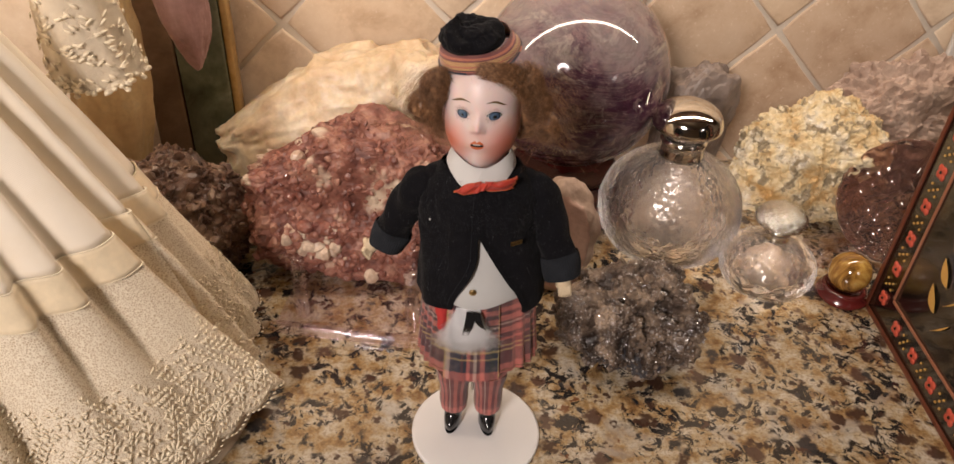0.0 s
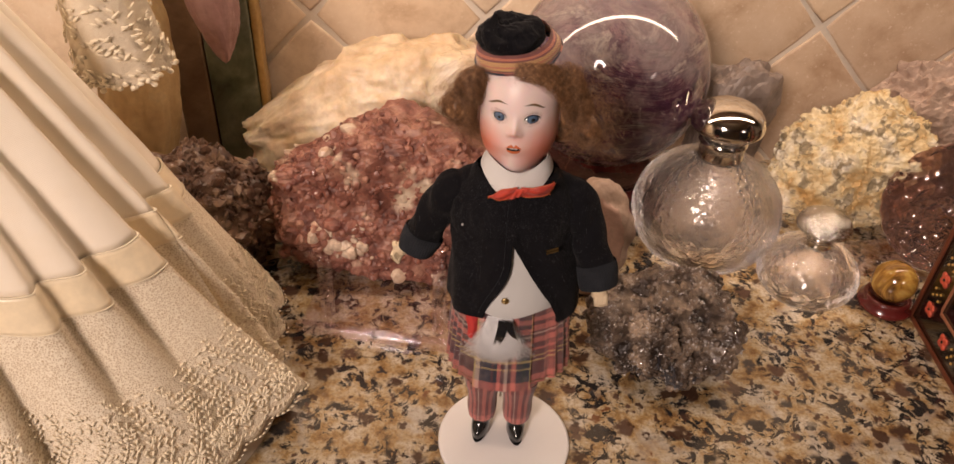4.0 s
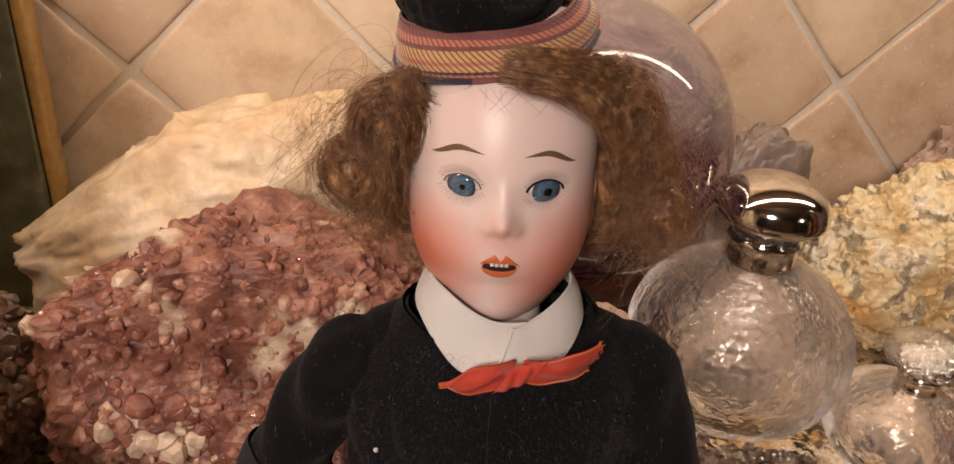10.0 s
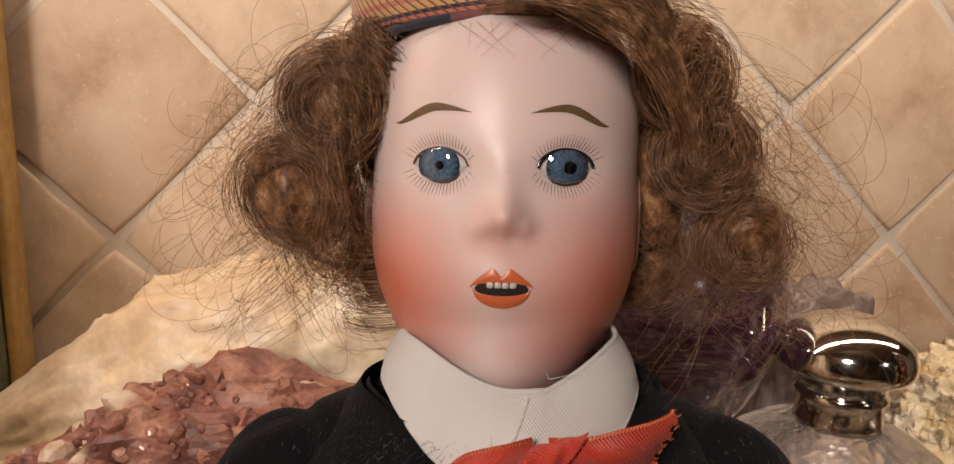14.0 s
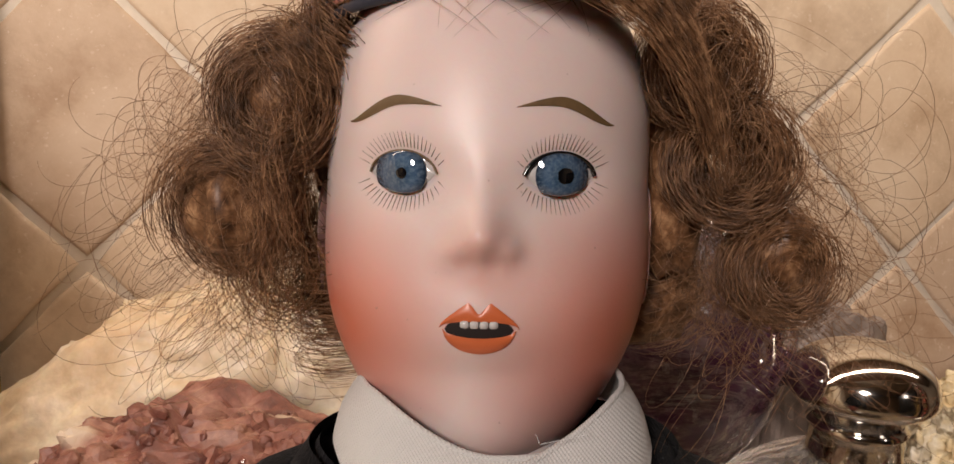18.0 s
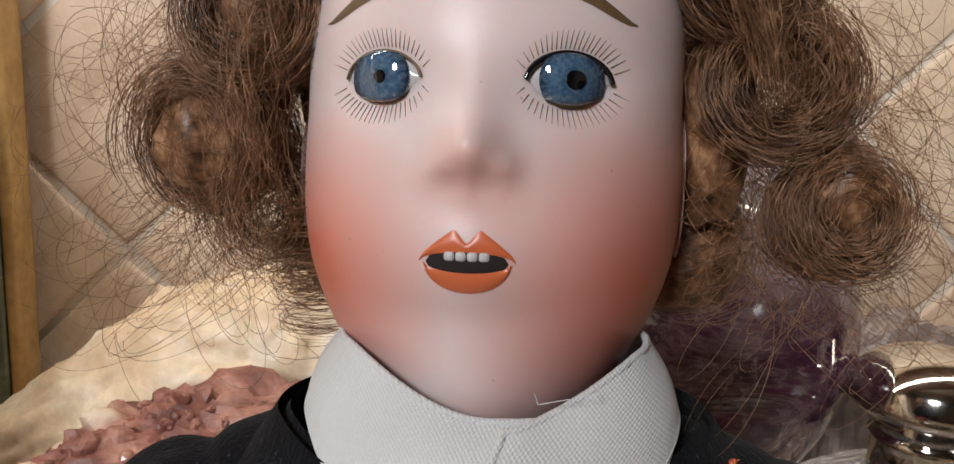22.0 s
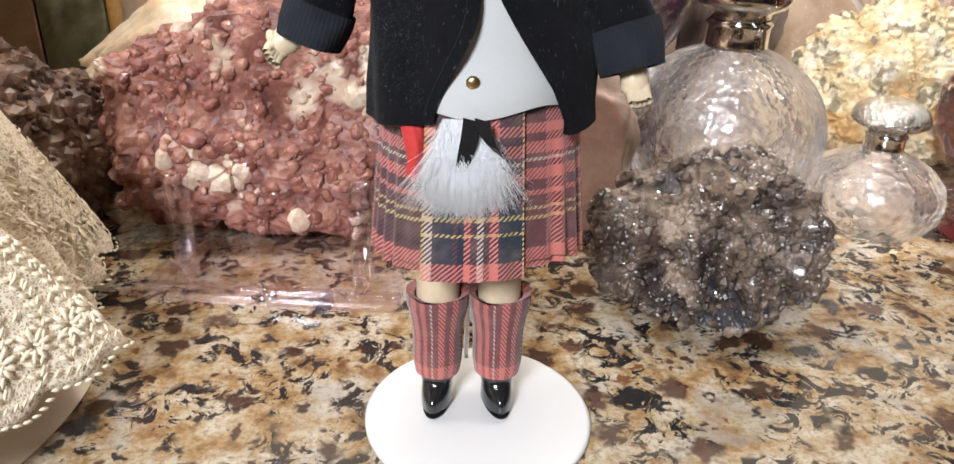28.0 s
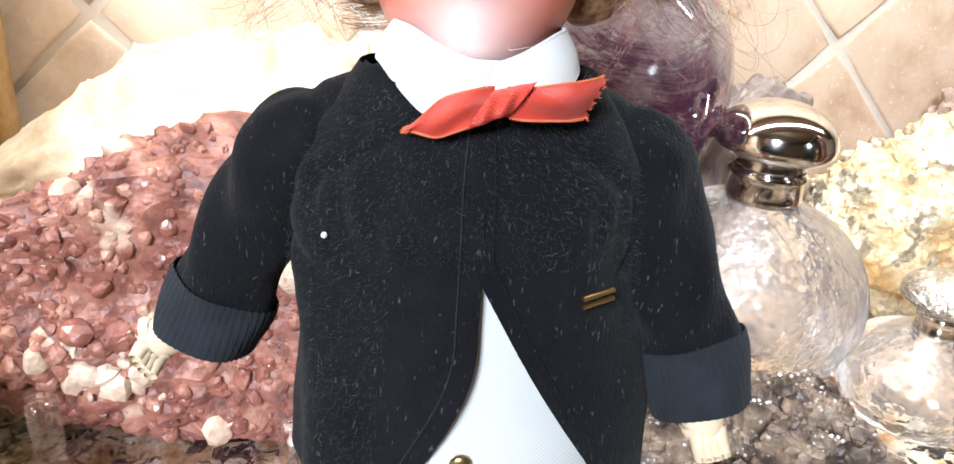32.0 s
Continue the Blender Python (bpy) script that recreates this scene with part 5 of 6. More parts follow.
    # collar: two flaps of stiff linen, one lapped over the other under the chin
    for sd in (-1, 1):
        def collar(u, v, lift=0.0):
            a = u + (0.22 * (1 - v) - 0.12) * np.exp(-(u / 0.3) ** 2) * (sd > 0)
            rx, ry = 0.0158 + 0.0030 * v + lift, 0.0150 + 0.0072 * v + lift + (0.0012 + 0.0014 * np.exp(-(u / 0.25) ** 2) if sd > 0 else 0.0)
            top = 0.1964 + 0.0046 * sm(a, 0.0, 1.1)
            low = 0.1905 - (0.0026 if sd < 0 else 0.0004) * np.exp(-((a - 0.45) / 0.24) ** 2) + 0.0040 * sm(a, 0.6, 1.3)
            bulge = 0.0006 * np.sin(v * math.pi)
            return sd * (rx + bulge) * np.sin(a), 0.0012 - (ry + bulge) * np.cos(a), top + (low - top) * v
        lo = -0.02 if sd > 0 else -0.30
        s.grid(collar, 60, 14, COLLAR, (lo, 2.9), (0, 1))
        s.grid(lambda u, v: collar(u, v, -0.0007), 60, 14, COLLAR, (lo, 2.9), (0, 1), flip=True)
        k = np.linspace(lo, 2.9, 70)
        for vv in (0.0, 1.0):
            s.tubes([np.stack(np.broadcast_arrays(*collar(k, np.full(70, vv), -0.0003)), -1)], 0.0004, COLLAR, 6, 1.0)
        s.tubes([np.stack(np.broadcast_arrays(*collar(np.full(20, lo), np.linspace(0, 1, 20), -0.0003)), -1)], 0.0004, COLLAR, 6, 1.0)
    frays = []
    for x, z in ((0.0040, 0.1972), (0.0088, 0.1980)):
        k = np.linspace(0, 1, 6)
        frays.append(np.stack([x - 0.0005 * k, -0.0150 - 0.0004 * k, z + 0.0015 + 0.0017 * k * (1 - 0.3 * k)], -1))
    frays.append(np.stack([0.0040 + 0.0045 * np.linspace(0, 1, 6), np.full(6, -0.0155), 0.1988 + 0.0010 * np.linspace(0, 1, 6)], -1))
    s.tubes(frays, 0.00006, COLLAR, 4, 0.6)

    # bow: two ribbon tails and a wrapped knot
    bx, bz, by = 0.0022, 0.1918, -0.0238
    for sd, ln, drop in ((-1, 0.0138, -0.0060), (1, 0.0152, 0.0006)):
        def tail(u, v):
            if sd < 0:
                w = 0.0024 + 0.0008 * np.sin(u * 3.0) - 0.0022 * sm(u, 0.55, 1.0)
            else:
                w = 0.0024 + 0.0012 * u
            q = 0.0012 * u * v if sd > 0 else 0.0
            return (bx + sd * (0.001 + ln * u) + 0.0004 * np.sin(30 * v) * (u > 0.97) + q, by - 0.0014 * np.sin(u * math.pi) - 0.0008 * np.sin(v * 2.5 + 1) + (0.0050 if sd > 0 else 0.0034) * u * u + 0.0004 * np.sin(9 * u + 3 * v), bz + drop * u ** 1.3 + w * v)
        s.grid(tail, 36, 14, BOW, (0, 1), (-1, 1), uv=lambda u, v: (u * ln, v * 0.005))
        s.grid(lambda u, v: tuple(q + (0.0006 if i == 1 else 0) for i, q in enumerate(tail(u, v))), 36, 14, BOW, (0, 1), (-1, 1), uv=lambda u, v: (u * ln, v * 0.005), flip=True)
        for vv in (-1, 1):
            stitch = []
            for e in np.linspace(0.06, 0.99, 34):
                ee = np.linspace(e - 0.009, e + 0.009, 4)
                q = np.stack(np.broadcast_arrays(*tail(ee, np.full(4, float(vv)))), -1)
                q[:, 1] -= 0.0001
                q[:, 2] += np.linspace(-0.00018, 0.00018, 4)
                stitch.append(q)
            s.tubes(np.array(stitch), 0.00019, LIP, 5, 0.8)
        fray = []
        for vv in np.linspace(-1, 1, 16):
            q = np.stack(np.broadcast_arrays(*tail(np.array([0.98, 1.0, 1.015, 1.03]), np.full(4, vv))), -1)
            q[1:, 2] += rng.normal() * 0.0003
            fray.append(q)
        s.tubes(np.array(fray), 0.00013, LIP, 4, 0.5)
    s.grid(lambda u, v: (bx + 0.0002 + 0.0034 * v + 0.0018 * np.sin(u) - 0.0004 * np.cos(u), by - 0.0012 - 0.0019 * np.cos(u) * (1 - 0.35 * v * v) - 0.0003 * np.sin(7 * v + 2 * u), bz + 0.0012 * v + 0.0029 * np.sin(u) * (1 - 0.10 * v)), 40, 24, BOW, (-1.7, 1.7), (-1, 1), uv=lambda u, v: (u * 0.003, v * 0.004))

    # torso under the jacket: pale waistcoat
    def torso(z):
        w = 0.0178 + 0.0142 * sm(0.198 - z, 0.0, 0.026) + 0.0030 * sm(0.165 - z, 0, 0.04)
        d = 0.0155 + 0.0075 * sm(0.195 - z, 0.0, 0.030) + 0.0070 * sm(0.165 - z, 0, 0.045)
        return w, d

    def body(u, z, out):
        w, d = torso(z)
        return (w + out) * np.sin(u), -(d + out) * np.cos(u), z
    s.grid(lambda u, z: body(u, z - 0.0030 * np.cos(5 * u) * sm(0.125 - z, 0, 0.012), -0.0012 + 0.0030 * sm(0.135 - z, 0, 0.015) * np.clip(np.cos(u) * 1.6 - 0.6, 0, 1)), 90, 40, VEST, (-0.85, 1.15), (0.1185, 0.180))
    # jacket: open at the front below the breast, with rounded skirts
    def front_edge(z, sd):
        return (-0.03 + 0.36 * sm(0.150 - z, 0, 0.036)) if sd < 0 else (-0.03 + 0.80 * np.clip((0.1655 - z) / 0.0465, 0, 1) ** 1.1)

    for sd in (-1, 1):
        def coat(t, z, out=0.0016):
            e = front_edge(z, sd)
            u = sd * (e + (math.pi - e) * t)
            zz = z - 0.004 * np.sin(np.clip(t, 0, 1) * 3) * sm(0.13 - z, 0, 0.012) + (0.0 if sd < 0 else -0.004 * np.exp(-((t - 0.02) / 0.10) ** 2)) * sm(0.13 - z, 0.004, 0.012) + 0.0024 * sm(np.abs(u), 0.5, 1.2) * sm(z, 0.174, 0.1915)
            puck = 0.0010 * np.sin(7 * u + 60 * z) * sm(0.19 - z, 0.004, 0.03)
            q = np.stack([u * 0.03 + 0 * z, 0 * u + 0 * z + sd, z + 0 * u], -1)
            top = sm(0.1915 - z, 0.0, 0.010)
            puck = puck + 0.0007 * top * fbm(q.reshape(-1, 3), 75, 3, 7).reshape(q.shape[:-1]) + 0.0005 * np.exp(-((z - 0.168 + 0.004 * np.cos(3 * u)) / 0.0035) ** 2) * np.sin(26 * u)
            for a0, z0, sl, dp in ((0.95, 0.176, 0.010, 0.0011), (0.70, 0.180, 0.012, 0.0008), (1.15, 0.160, -0.006, 0.0010), (0.55, 0.150, 0.008, 0.0005)):
                puck = puck - dp * np.exp(-((z - z0 + sl * (np.abs(u) - a0) * 2) / 0.0016) ** 2 - ((np.abs(u) - a0) / 0.33) ** 2)
            edge_out = top * 0.0010 * np.exp(-(t / 0.03) ** 2) + (0.0006 if sd > 0 else 0.0)
            x, y, _ = body(u, z, out + puck + 0.0015 * sm(0.15 - z, 0, 0.04) + edge_out)
            return x + 0.0032 * sm(np.abs(u), 0.5, 1.3) * sm(0.16 - z, 0, 0.03), y, zz
        s.grid(coat, 90, 70, VELVET, (0, 1), (0.1150, 0.1915))
        s.grid(lambda t, z: coat(t, z, 0.0004), 90, 70, VELVET, (0, 1), (0.1150, 0.1915), flip=True)
        zz = np.linspace(0.118, 0.186, 60)
        seam = np.stack(np.broadcast_arrays(*coat(np.full(60, 0.035), zz, 0.0019)), -1)
        s.tubes([seam], 0.00014, VELVET if sd > 0 else CUFF, 4, 1.0)
        # shoulder yoke and sleeves
        sh = np.array((sd * 0.0305, 0.002, 0.1768))
        wrist = np.array((-0.0540, 0.006, 0.1330)) if sd < 0 else np.array((0.0500, -0.010, 0.1285))
        mid = (sh + wrist) / 2 + np.array((sd * 0.0022, 0.002, 0.005))
        neck = np.array((sd * 0.0080, 0.0025, 0.1862))
        tt = np.linspace(-1.6, 1.6, 321)[:, None]
        spine = np.where(tt < 0, sh + (neck - sh) * -tt, (1 - tt) ** 2 * sh + 2 * tt * (1 - tt) * mid + tt * tt * wrist)
        ker = np.exp(-(np.arange(-24, 25) / 9.0) ** 2)
        spine = np.stack([np.convolve(np.pad(q, 24, "edge"), ker / ker.sum(), "valid") for q in spine.T], -1)
        tan = np.gradient(spine, axis=0)
        e1 = np.cross(tan, (0, 1, 0))
        e1 /= np.linalg.norm(e1, axis=1)[:, None]
        e2 = np.cross(tan, e1)
        e2 /= np.linalg.norm(e2, axis=1)[:, None]

        def along(a, t):
            return np.stack([np.interp(t, tt[:, 0], a[:, i]) for i in range(3)], -1)

        def sleeve(u, t, out=0.0):
            r = 0.0106 - 0.0006 * t * (t > 0) - 0.0008 * sm(-t, 0.2, 1.0) + 0.0019 * np.exp(-((t - 0.12) / 0.20) ** 2) + 0.0009 * np.sin(9 * t + 3 * u) * sm(t, -0.1, 0.2) * (1 - t) + 0.0007 * np.sin(15 * t + 2 * np.sin(2 * u + 1)) * sm(t, -0.1, 0.2) + out
            r = r - (0.0011 if sd < 0 else 0.0006) * np.exp(-((t + 0.17 + 0.05 * np.sin(u)) / 0.07) ** 2)
            r = r + 0.0004 * np.sin(8 * u + 3 * t) * np.exp(-((t + 0.02) / 0.12) ** 2)
            dp = 0.88 + 0.30 * sm(-t, 0.1, 0.8)
            c = along(spine, t) + (r * np.cos(u))[..., None] * along(e1, t) + (dp * r * np.sin(u))[..., None] * along(e2, t)
            return tuple(np.moveaxis(c, -1, 0))
        s.grid(sleeve, 72, 90, VELVET, (0, 6.2832), (-1.0, 0.80))
        s.grid(lambda u, t: sleeve(u, t, 0.0009 + 0.0002 * np.sin(46 * u)), 140, 12, CUFF, (0, 6.2832), (0.76, 1.0))
        s.grid(lambda u, t: sleeve(u, t, -0.0012), 48, 10, VELVET, (0, 6.2832), (0.80, 1.0), flip=True)
        # palm and fingers, cast in cream composition
        out = np.array((-0.86, -0.25, -0.44)) if sd < 0 else np.array((0.10, -0.30, -0.95))
        h0 = wrist + (np.array((-0.004, 0, 0.002)) if sd < 0 else np.array((0.000, 0, 0.002)))
        side = np.cross(out, (0, 1, 0))
        side /= np.linalg.norm(side)
        v, f = ICO[3]
        dirs = np.stack([out, side, np.cross(out, side)])
        s.add(h0 + out * 0.0045 + (v * (0.0062, 0.0046, 0.0034) * (1 + 0.06 * fbm(v, 3, 2, 5))[:, None]) @ dirs, f, COMPO)
        for j in range(5):
            k = np.linspace(0, 1, 9)[:, None]
            ln = (0.0022, 0.0034, 0.0036, 0.0033, 0.0027)[j]
            p = h0 + out * 0.0068 + side * 0.0013 * (j - 2) + out * ln * k * (1 - 0.25 * k) + np.array((0, -0.0045, -0.002)) * k ** 2 * (1 if j else -0.6) + side * 0.0003 * (j - 2) * k
            s.tubes([p], 0.0024, COMPO, 8, 0.62)

    # brass bar pin and button
    for x0, x1, z in ((0.0186, 0.0246, 0.1592),):
        k = np.linspace(0, 1, 6)
        xx = x0 + (x1 - x0) * k
        s.tubes([np.stack([xx, -0.0262 + 0.45 * (xx - x0), z + 0.0008 * k], -1), np.stack([xx, -0.0264 + 0.45 * (xx - x0), z - 0.0014 + 0.0008 * k], -1)], 0.00055, BUTTON, 6, 0.9)
    v, f = ICO[2]
    s.add(np.array((-0.0008, -0.0300, 0.1275)) + v * (0.0022, 0.0009, 0.0022), f, BUTTON)
    s.add(np.array((-0.0262, -0.0165, 0.1655)) + v * 0.0006, f, COLLAR)

    # kilt: pleated round the back, flat apron in front
    def kilt(u, t, out=0.0):
        z = 0.1195 - 0.0525 * t
        pl = np.where(np.abs(u) > 0.75, 1.0, 0.25)
        r = 0.0012 * pl * np.sin(30 * u) * t + out
        w, d = 0.0325 + 0.0040 * t, 0.0285 + 0.0045 * t
        return (w + r) * np.sin(u) + 0.0026 * sm(np.abs(u), 0.4, 1.2) * np.sign(u + 2.0), -(d + r) * np.cos(u), z + 0.0015 * np.sin(2 * u + 1) * t
    s.grid(kilt, 220, 30, KILT, (-math.pi, math.pi), (0, 1), uv=lambda u, t: (u * 0.62, t * 0.99))
    s.grid(lambda u, t: kilt(u, t * 1.05, 0.0016), 60, 30, APRON, (-0.45, 0.45), (0, 1), uv=lambda u, t: (u * 0.62, t * 0.99))
    s.grid(lambda u, t: kilt(u, t, -0.0012), 90, 6, KILT, (-math.pi, math.pi), (0.3, 0.99), uv=lambda u, t: (u * 0.62, t * 0.99), flip=True)
    u = np.linspace(-2.2, 2.2, 160)
    s.tubes([np.stack(np.broadcast_arrays(*kilt(u, np.full(160, 0.955), 0.0006)), -1)], 0.00022, BROW, 4, 1.0)
    # sporran: white fur, dark ribbon, scrap of red felt
    n, k = 7500, 10
    t = np.linspace(0, 1, k)[None]
    a = (rng.normal(size=(n, 1)) * 0.22).clip(-0.55, 0.55)
    ln = 0.016 + 0.012 * rng.random((n, 1))
    x0 = -0.0030 + 0.0040 * rng.normal(size=(n, 1)).clip(-1.6, 1.6)
    z0 = 0.1130 + 0.004 * rng.random((n, 1))
    px = x0 + ln * np.sin(a) * t + 0.0012 * np.sin(5 * t + 6.28 * rng.random((n, 1))) * t + 0.003 * rng.normal(size=(n, 1)) * t ** 2
    pz = z0 - ln * np.cos(a) * t ** 1.05
    py = -0.0310 - 0.0060 * np.sin(t * 2.6) * (0.1 + 1.3 * rng.random((n, 1))) + 0.12 * np.abs(px + 0.003)
    s.tubes(np.stack([px, py, pz + 0 * px], -1), 0.00007, FUR, 3, 0.3)
    v, f = ICO[3]
    s.add(np.array((-0.0030, -0.0300, 0.1020)) + v * (0.0036, 0.0012, 0.0060), f, FUR)
    for x0, x1, z1, wd in ((-0.001, -0.0050, 0.1015, 0.0026), (0.002, 0.008, 0.1075, 0.0022)):
        s.grid(lambda u, w: (x0 + (x1 - x0) * u ** 1.6 + wd * w * (1 - 0.75 * u ** 3), -0.0355 - 0.0035 * np.sin(u * 2.4), 0.1180 + (z1 - 0.1180) * u - 0.0006 * w), 14, 6, BOOT, (0, 1), (-1, 1))
    s.grid(lambda u, w: (-0.0195 + 0.0038 * w * (1 - 0.35 * u ** 2) + 0.0022 * np.sin(u * 2.6), -0.0278 + 0.003 * np.abs(w) - 0.0018 * np.sin(u * 3) + 0.0005 * np.sin(9 * u + 5 * w), 0.1165 - 0.020 * u * (1 - 0.12 * w * w) + 0.0006 * np.sin(20 * w)), 14, 12, FELT, (0, 1), (-1, 1))
    # legs, stockings, boots
    for sd in (-1, 1):
        x0 = sd * 0.0112
        s.grid(lambda u, v: (x0 + 0.0078 * np.cos(u), -0.002 + 0.0078 * np.sin(u), 0.045 + 0.03 * v), 36, 8, COMPO, (0, 6.2832))
        def sock(u, v):
            r = 0.0086 + 0.0027 * v + 0.0004 * np.sin(v * 9) + 0.0004 * sm(v, 0.8, 0.84)
            return x0 + r * np.cos(u) * 0.98, -0.002 + r * np.sin(u), 0.0140 + 0.0330 * v + 0.0006 * np.sin(4 * u) * v
        s.grid(sock, 60, 26, SOCK, (0, 6.2832), (0, 1), uv=lambda u, v: (u * 0.40, v * 0.9 + 0.75))
        s.grid(lambda u, v: (x0 + (0.0116 - 0.0030 * v) * np.cos(u), -0.002 + (0.0116 - 0.0030 * v) * np.sin(u), 0.0472 + 0.0003 * np.sin(7 * u) - 0.0016 * v), 48, 4, SOCK, (0, 6.2832), (0, 1), uv=lambda u, v: (u * 0.6, v * 0.2))
        def boot(u, v):
            # v: 0 sole .. 1 ankle
            foot = 1 - sm(v, 0.25, 0.75)
            r = 0.0058 + 0.0016 * sm(v, 0.5, 1.0) - 0.0010 * (v < 0.04)
            y = r * np.sin(u) * (1 + 0.25 * foot) - foot * 0.0050 * np.clip(-np.sin(u), 0, 1) ** 1.0
            return x0 + sd * 0.0015 * foot * np.clip(-np.sin(u), 0, 1) + r * np.cos(u) * (1 - 0.25 * foot * np.clip(-np.sin(u), 0, 1) ** 3), -0.0025 + y, 0.0004 + 0.0165 * v
        s.grid(boot, 56, 30, BOOT, (0, 6.2832), (0, 1))
        s.grid(lambda u, v: tuple(q for q in (x0 + sd * 0.0015 * np.clip(-np.sin(u), 0, 1) + 0.0052 * v * np.cos(u), -0.0025 + v * (0.0070 * np.sin(u) - 0.0062 * np.clip(-np.sin(u), 0, 1) ** 1.3), 0.0003 + 0 * u)), 40, 4, BOOT, (0, 6.2832), (0, 1))
    # lint on the velvet
    n, k = 150, 5
    u = rng.normal(size=(n, 1)) * 0.7
    z = 0.122 + 0.07 * rng.random((n, 1))
    t = np.linspace(-1, 1, k)[None]
    ln, an = 0.0004 + 0.0010 * rng.random((n, 1)) ** 3, rng.random((n, 1)) * 6.28
    keep = ((u < -0.42) | (u > 0.95) | (z > 0.162)).ravel()
    q = body(u + ln / 0.03 * np.cos(an) * t, z + ln * np.sin(an) * t, 0.0036 + 0.0004 * np.cos(4 * t))
    s.tubes(np.stack(np.broadcast_arrays(*q), -1)[keep], 0.000022, LINT, 3, 0.7)
    n, k = 9000, 3
    u = rng.normal(size=(n, 1)) * 0.85
    z = 0.118 + 0.073 * rng.random((n, 1))
    t = np.linspace(0, 1, k)[None]
    an, ln = rng.random((n, 1)) * 6.28, 0.0003 + 0.0005 * rng.random((n, 1))
    keep = ((u < -0.42) | (u > 0.90) | (z > 0.163)).ravel()
    q = body(u + ln / 0.03 * np.cos(an) * t, z + ln * np.sin(an) * t, 0.0026 + 0.0009 * t)
    s.tubes(np.stack(np.broadcast_arrays(*q), -1)[keep], 0.00003, NAP, 3, 0.4)

    k = Nodes("glass_iris")
    d = k.n("ShaderNodeVectorMath")
    d.operation = "DISTANCE"
    k.link(k.coords("UV"), d.inputs[0])
    d.inputs[1].default_value = (0.5, 0.5, 0)
    col = k.ramp(d.outputs["Value"], [(0.12, (0.035, 0.075, 0.13)), (0.30, (0.05, 0.10, 0.18)), (0.44, (0.02, 0.04, 0.075)), (0.5, (0.015, 0.022, 0.04))])
    col = k.mix(k.ramp(k.noise(k.coords(), 2600, 3), [(0.4, (0, 0, 0)), (0.7, (0.35, 0.35, 0.35))]), col, (0.24, 0.32, 0.40))
    k.colour(col)
    k.set(Roughness=0.04, Coat_Weight=1.0, Coat_Roughness=0.01)
    tartan = tartan_mat("tartan_wool", 0, 0, 33.0, 0.62, "n00p06n12p18o24p27n30e36n42p46o50p55o61p66o70n74p80o88n95", "n00p04o09p15o20p27w30p32o36p43o50p53g60p62g66p68o86", (0.26, 0.5))
    apron = tartan_mat("tartan_apron", 0, 0, 33.0, 0.5, "g00w04n12p32n36o42p48w54p60o66n74e84n92g98", "p00o09p15o20p27w30p32o36p43n55g60n63g70n72o88", (1.78, 0.5))
    kb = Nodes("red_ribbon")
    sp = kb.n("ShaderNodeSeparateXYZ")
    kb.link(kb.coords("UV"), sp.inputs[0])
    rib = kb.math("SINE", kb.math("MULTIPLY", kb.math("ADD", sp.outputs[0], kb.math("MULTIPLY", sp.outputs[1], 0.6)), 15000.0))
    kb.colour(kb.mix(kb.noise(kb.coords(), 300, 4), (0.44, 0.028, 0.016), (0.60, 0.062, 0.030)))
    kb.bump(rib, 0.5, 0.0003)
    kb.set(Roughness=0.55, Sheen_Weight=0.08)
    mats = [porcelain_mat(), plain("coral_lip_paint", (0.56, 0.13, 0.042), 0.35, 500, 0.12, 0.05), plain("brown_brow_paint", (0.14, 0.085, 0.038), 0.5, 900, 0.3, 0.0),
            plain("eye_white", (0.55, 0.53, 0.52), 0.15, 200, 0.05, 0.0, Coat_Weight=0.6), k.mat, plain("pupil_glass", (0.004, 0.004, 0.005), 0.03, 200, 0.05, 0.0, Coat_Weight=1.0),
            plain("mouth_gap", (0.012, 0.006, 0.005), 0.8, 200, 0.1, 0.0), hair_mat(), tartan_mat("tartan_hat", 1.0, 0.0, 8.0, 0.72, "p00o12p30g44p50o62p80", "n00o10n16g22o34g42g50p62o70p82", (0.16, 0.5)), velvet_mat("black_velvet", (0.0065, 0.0065, 0.008)),
            cloth_mat("white_collar_linen", (0.62, 0.615, 0.60), 5200, 0.85, 0.03, 0.2, 0.4), kb.mat, cloth_mat("ivory_waistcoat", (0.50, 0.50, 0.49), 3400, 0.8, 0.03, 0.2, 0.35),
            tartan, plain("white_fur", (0.86, 0.86, 0.87), 0.6, 900, 0.05, 0.0, Sheen_Weight=0.3), plain("black_boot_leather", (0.012, 0.012, 0.013), 0.16, 500, 0.3, 0.25, Coat_Weight=0.6),
            plain("cream_composition", (0.62, 0.50, 0.34), 0.35, 260, 0.18, 0.2), BRASS, plain("red_felt", (0.46, 0.035, 0.03), 0.9, 500, 0.2, 0.4), velvet_mat("black_ribbed_cuff", (0.018, 0.020, 0.024), False),
            tartan_mat("tartan_stocking", 0.0, 0.10, 20.0, 0.46, "p00o08p17n22p26w31p34g40p43o50p60o66p73w79p82o90", "o00p30o45p60o75p90"), plain("lint", (0.20, 0.20, 0.21), 0.9, 200, 0.1, 0.0), apron, plain("velvet_nap", (0.034, 0.036, 0.042), 0.9, 300, 0.5, 0.0)]
    ca, sa = math.cos(radians(8)), math.sin(radians(8))
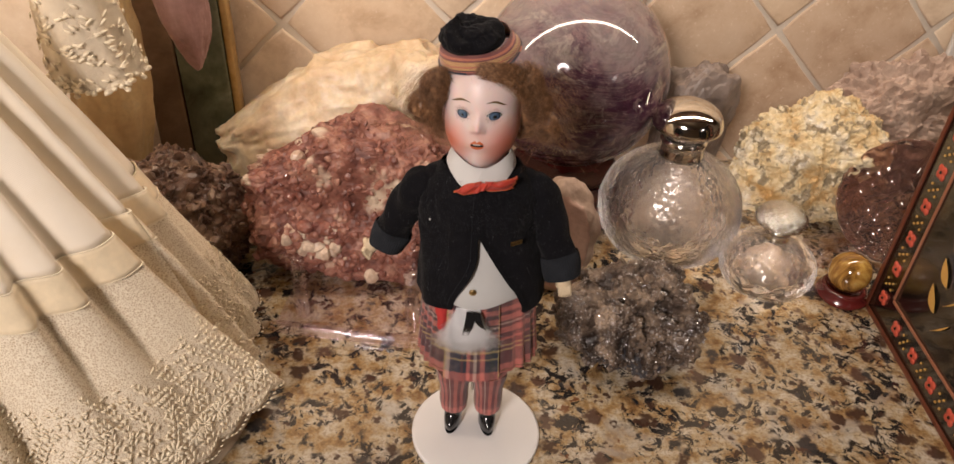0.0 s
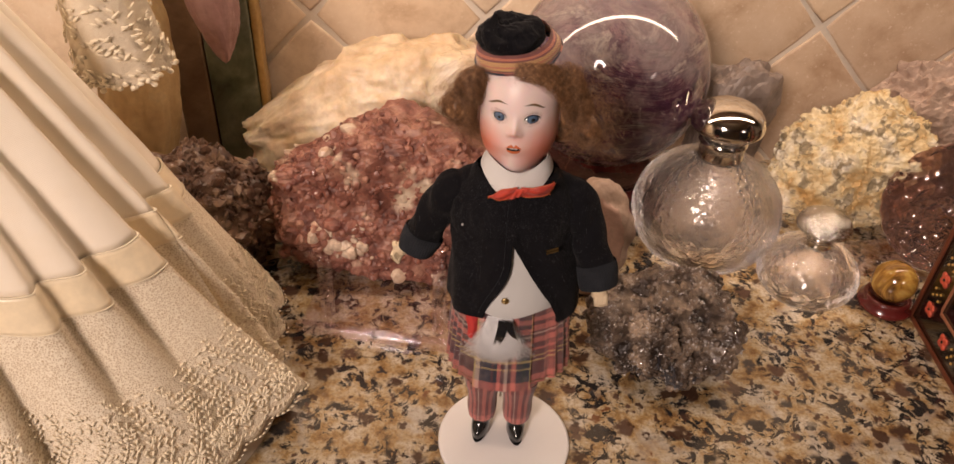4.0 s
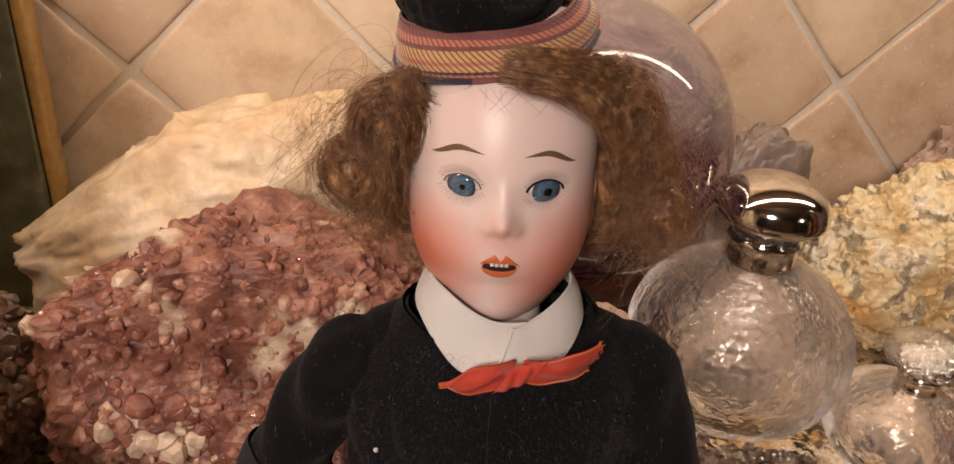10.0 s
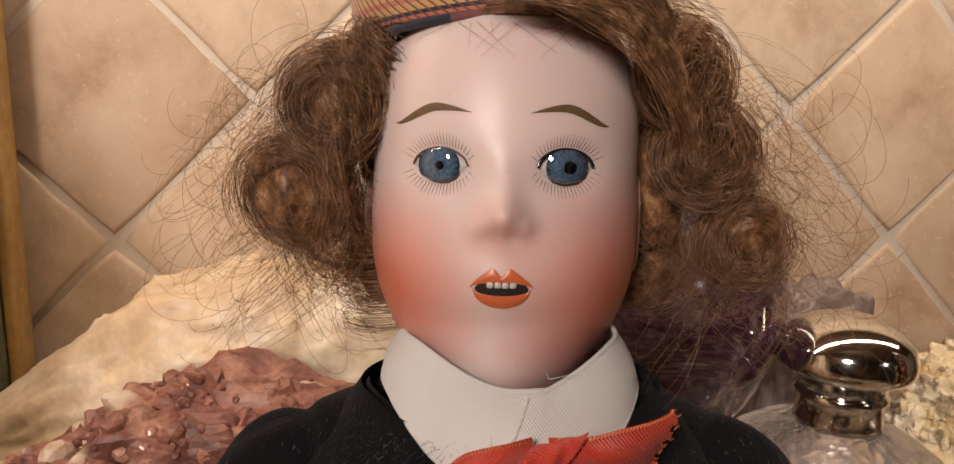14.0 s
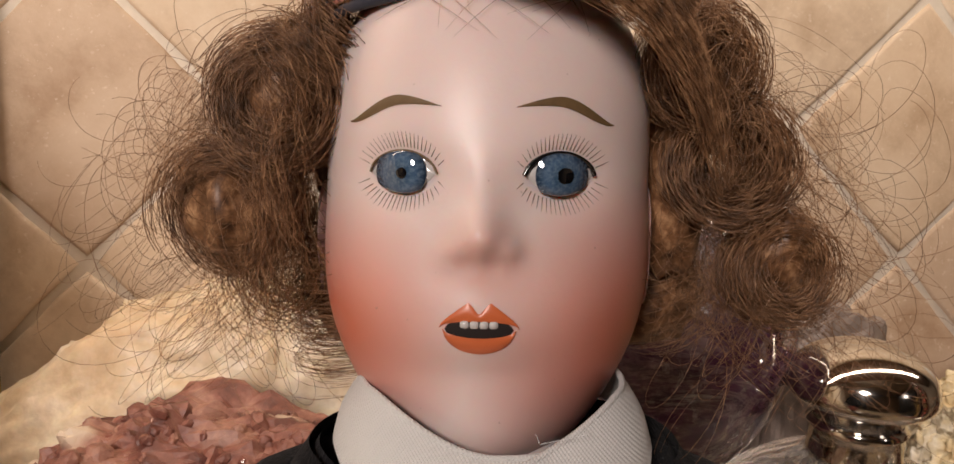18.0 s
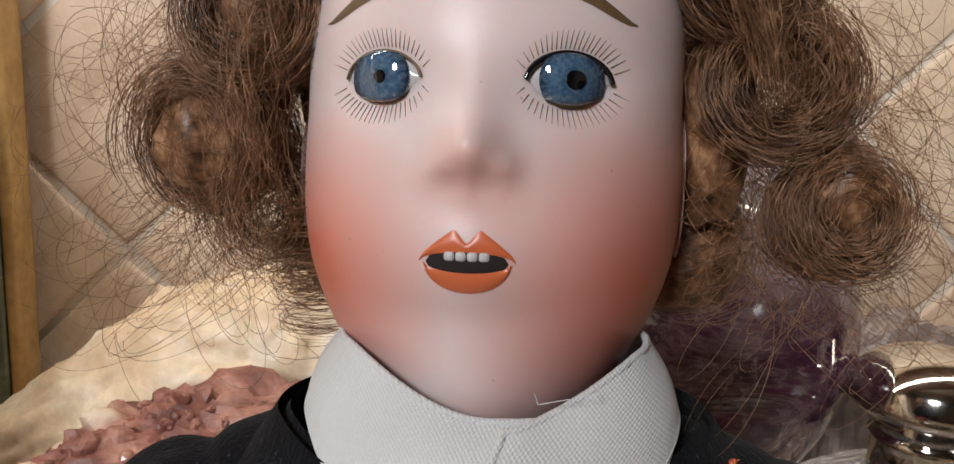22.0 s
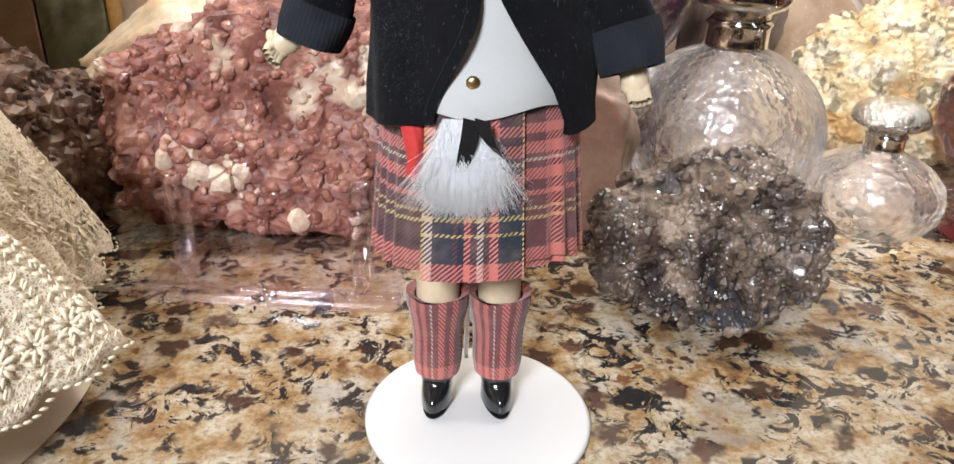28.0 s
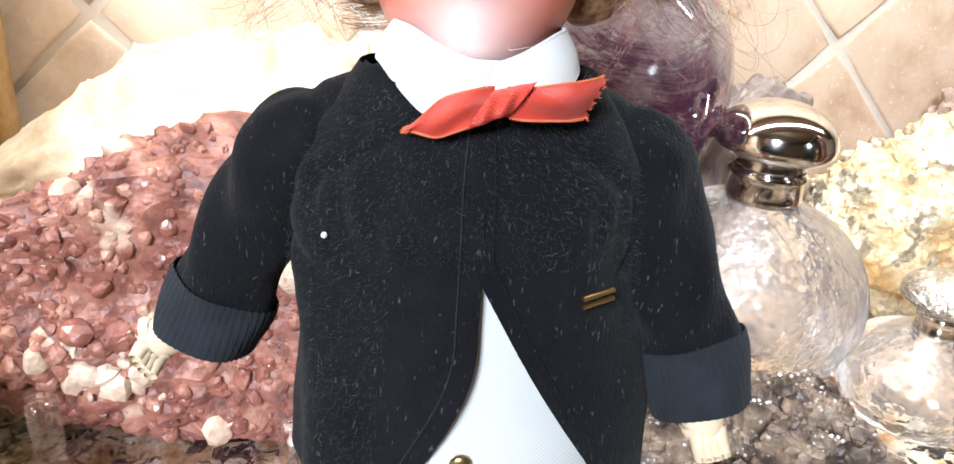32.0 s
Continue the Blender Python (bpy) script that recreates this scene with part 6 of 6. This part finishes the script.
    s.v[n_head:] = [np.stack([ca * q[:, 0] - sa * q[:, 1] + 0.0006, sa * q[:, 0] + ca * q[:, 1], q[:, 2]], 1) for q in s.v[n_head:]]
    ob = s.build("doll", mats)
    ob.matrix_world = pose(0.0074, 0.4363, 0.0037, -3.65, -1.03, -15.1) @ Matrix.Scale(0.9594, 4)
    tagged(ob, "antique bisque doll in black velvet jacket, tartan kilt and cap", "doll")


doll()

# ---- wall tiles ----
def tile_meshes(side, count=6):
    out = []
    for i in range(count):
        rng = np.random.default_rng(100 + i)
        n = 28
        a = np.linspace(0, 2 * math.pi, n, endpoint=False) + math.pi / 4
        c, q = np.cos(a), np.sin(a)
        r = 1 / np.maximum(np.abs(c), np.abs(q))
        r = np.minimum(r, 1.395) * side / 2
        x, z = r * c, r * q
        wob = 0.0007 * fbm(np.stack([x * 60, z * 60, np.full(n, i * 3.1)], 1), 1.0, 2, i)
        x, z = x * (1 + wob / (side / 2)), z * (1 + wob / (side / 2))
        rings = [(1.0, 0.008), (1.0, 0.0016), (0.988, 0.0004), (0.95, 0.0)]
        v = [(x[j] * k, y, z[j] * k) for k, y in rings for j in range(n)] + [(0, 0, 0)]
        f = [[n * g + j, n * g + n + j, n * g + n + (j + 1) % n, n * g + (j + 1) % n] for g in range(3) for j in range(n)] + [[3 * n + j, 4 * n, 3 * n + (j + 1) % n] for j in range(n)]
        ob = mesh_object("tile", v, f, [TILE])
        me = ob.data
        bpy.data.objects.remove(ob)
        me.name = "tile"
        out.append(me)
    return out


PITCH = 0.1063
meshes = tile_meshes(PITCH - 0.0040)
h = PITCH / math.sqrt(2)
pick = random.Random(5)
for i in range(-9, 12):
    for j in range(-4, 13):
        u, v = -0.2800 + 2 * h * (i + 0.5), -0.0020 + 2 * h * (j - 3 + 0.5)
        x, z = (u + v) / 2, (v - u) / 2
        if not (-0.75 < x < 0.95 and -0.07 < z < 0.60):
            continue
        t = new("tile", pick.choice(meshes))
        t.parent = wall
        t.matrix_basis = pose(x, WALL_Y - 0.001 * pick.random(), z, pick.uniform(-0.5, 0.5), 45 + 90 * pick.randrange(4) + pick.uniform(-0.4, 0.4), pick.uniform(-0.5, 0.5))
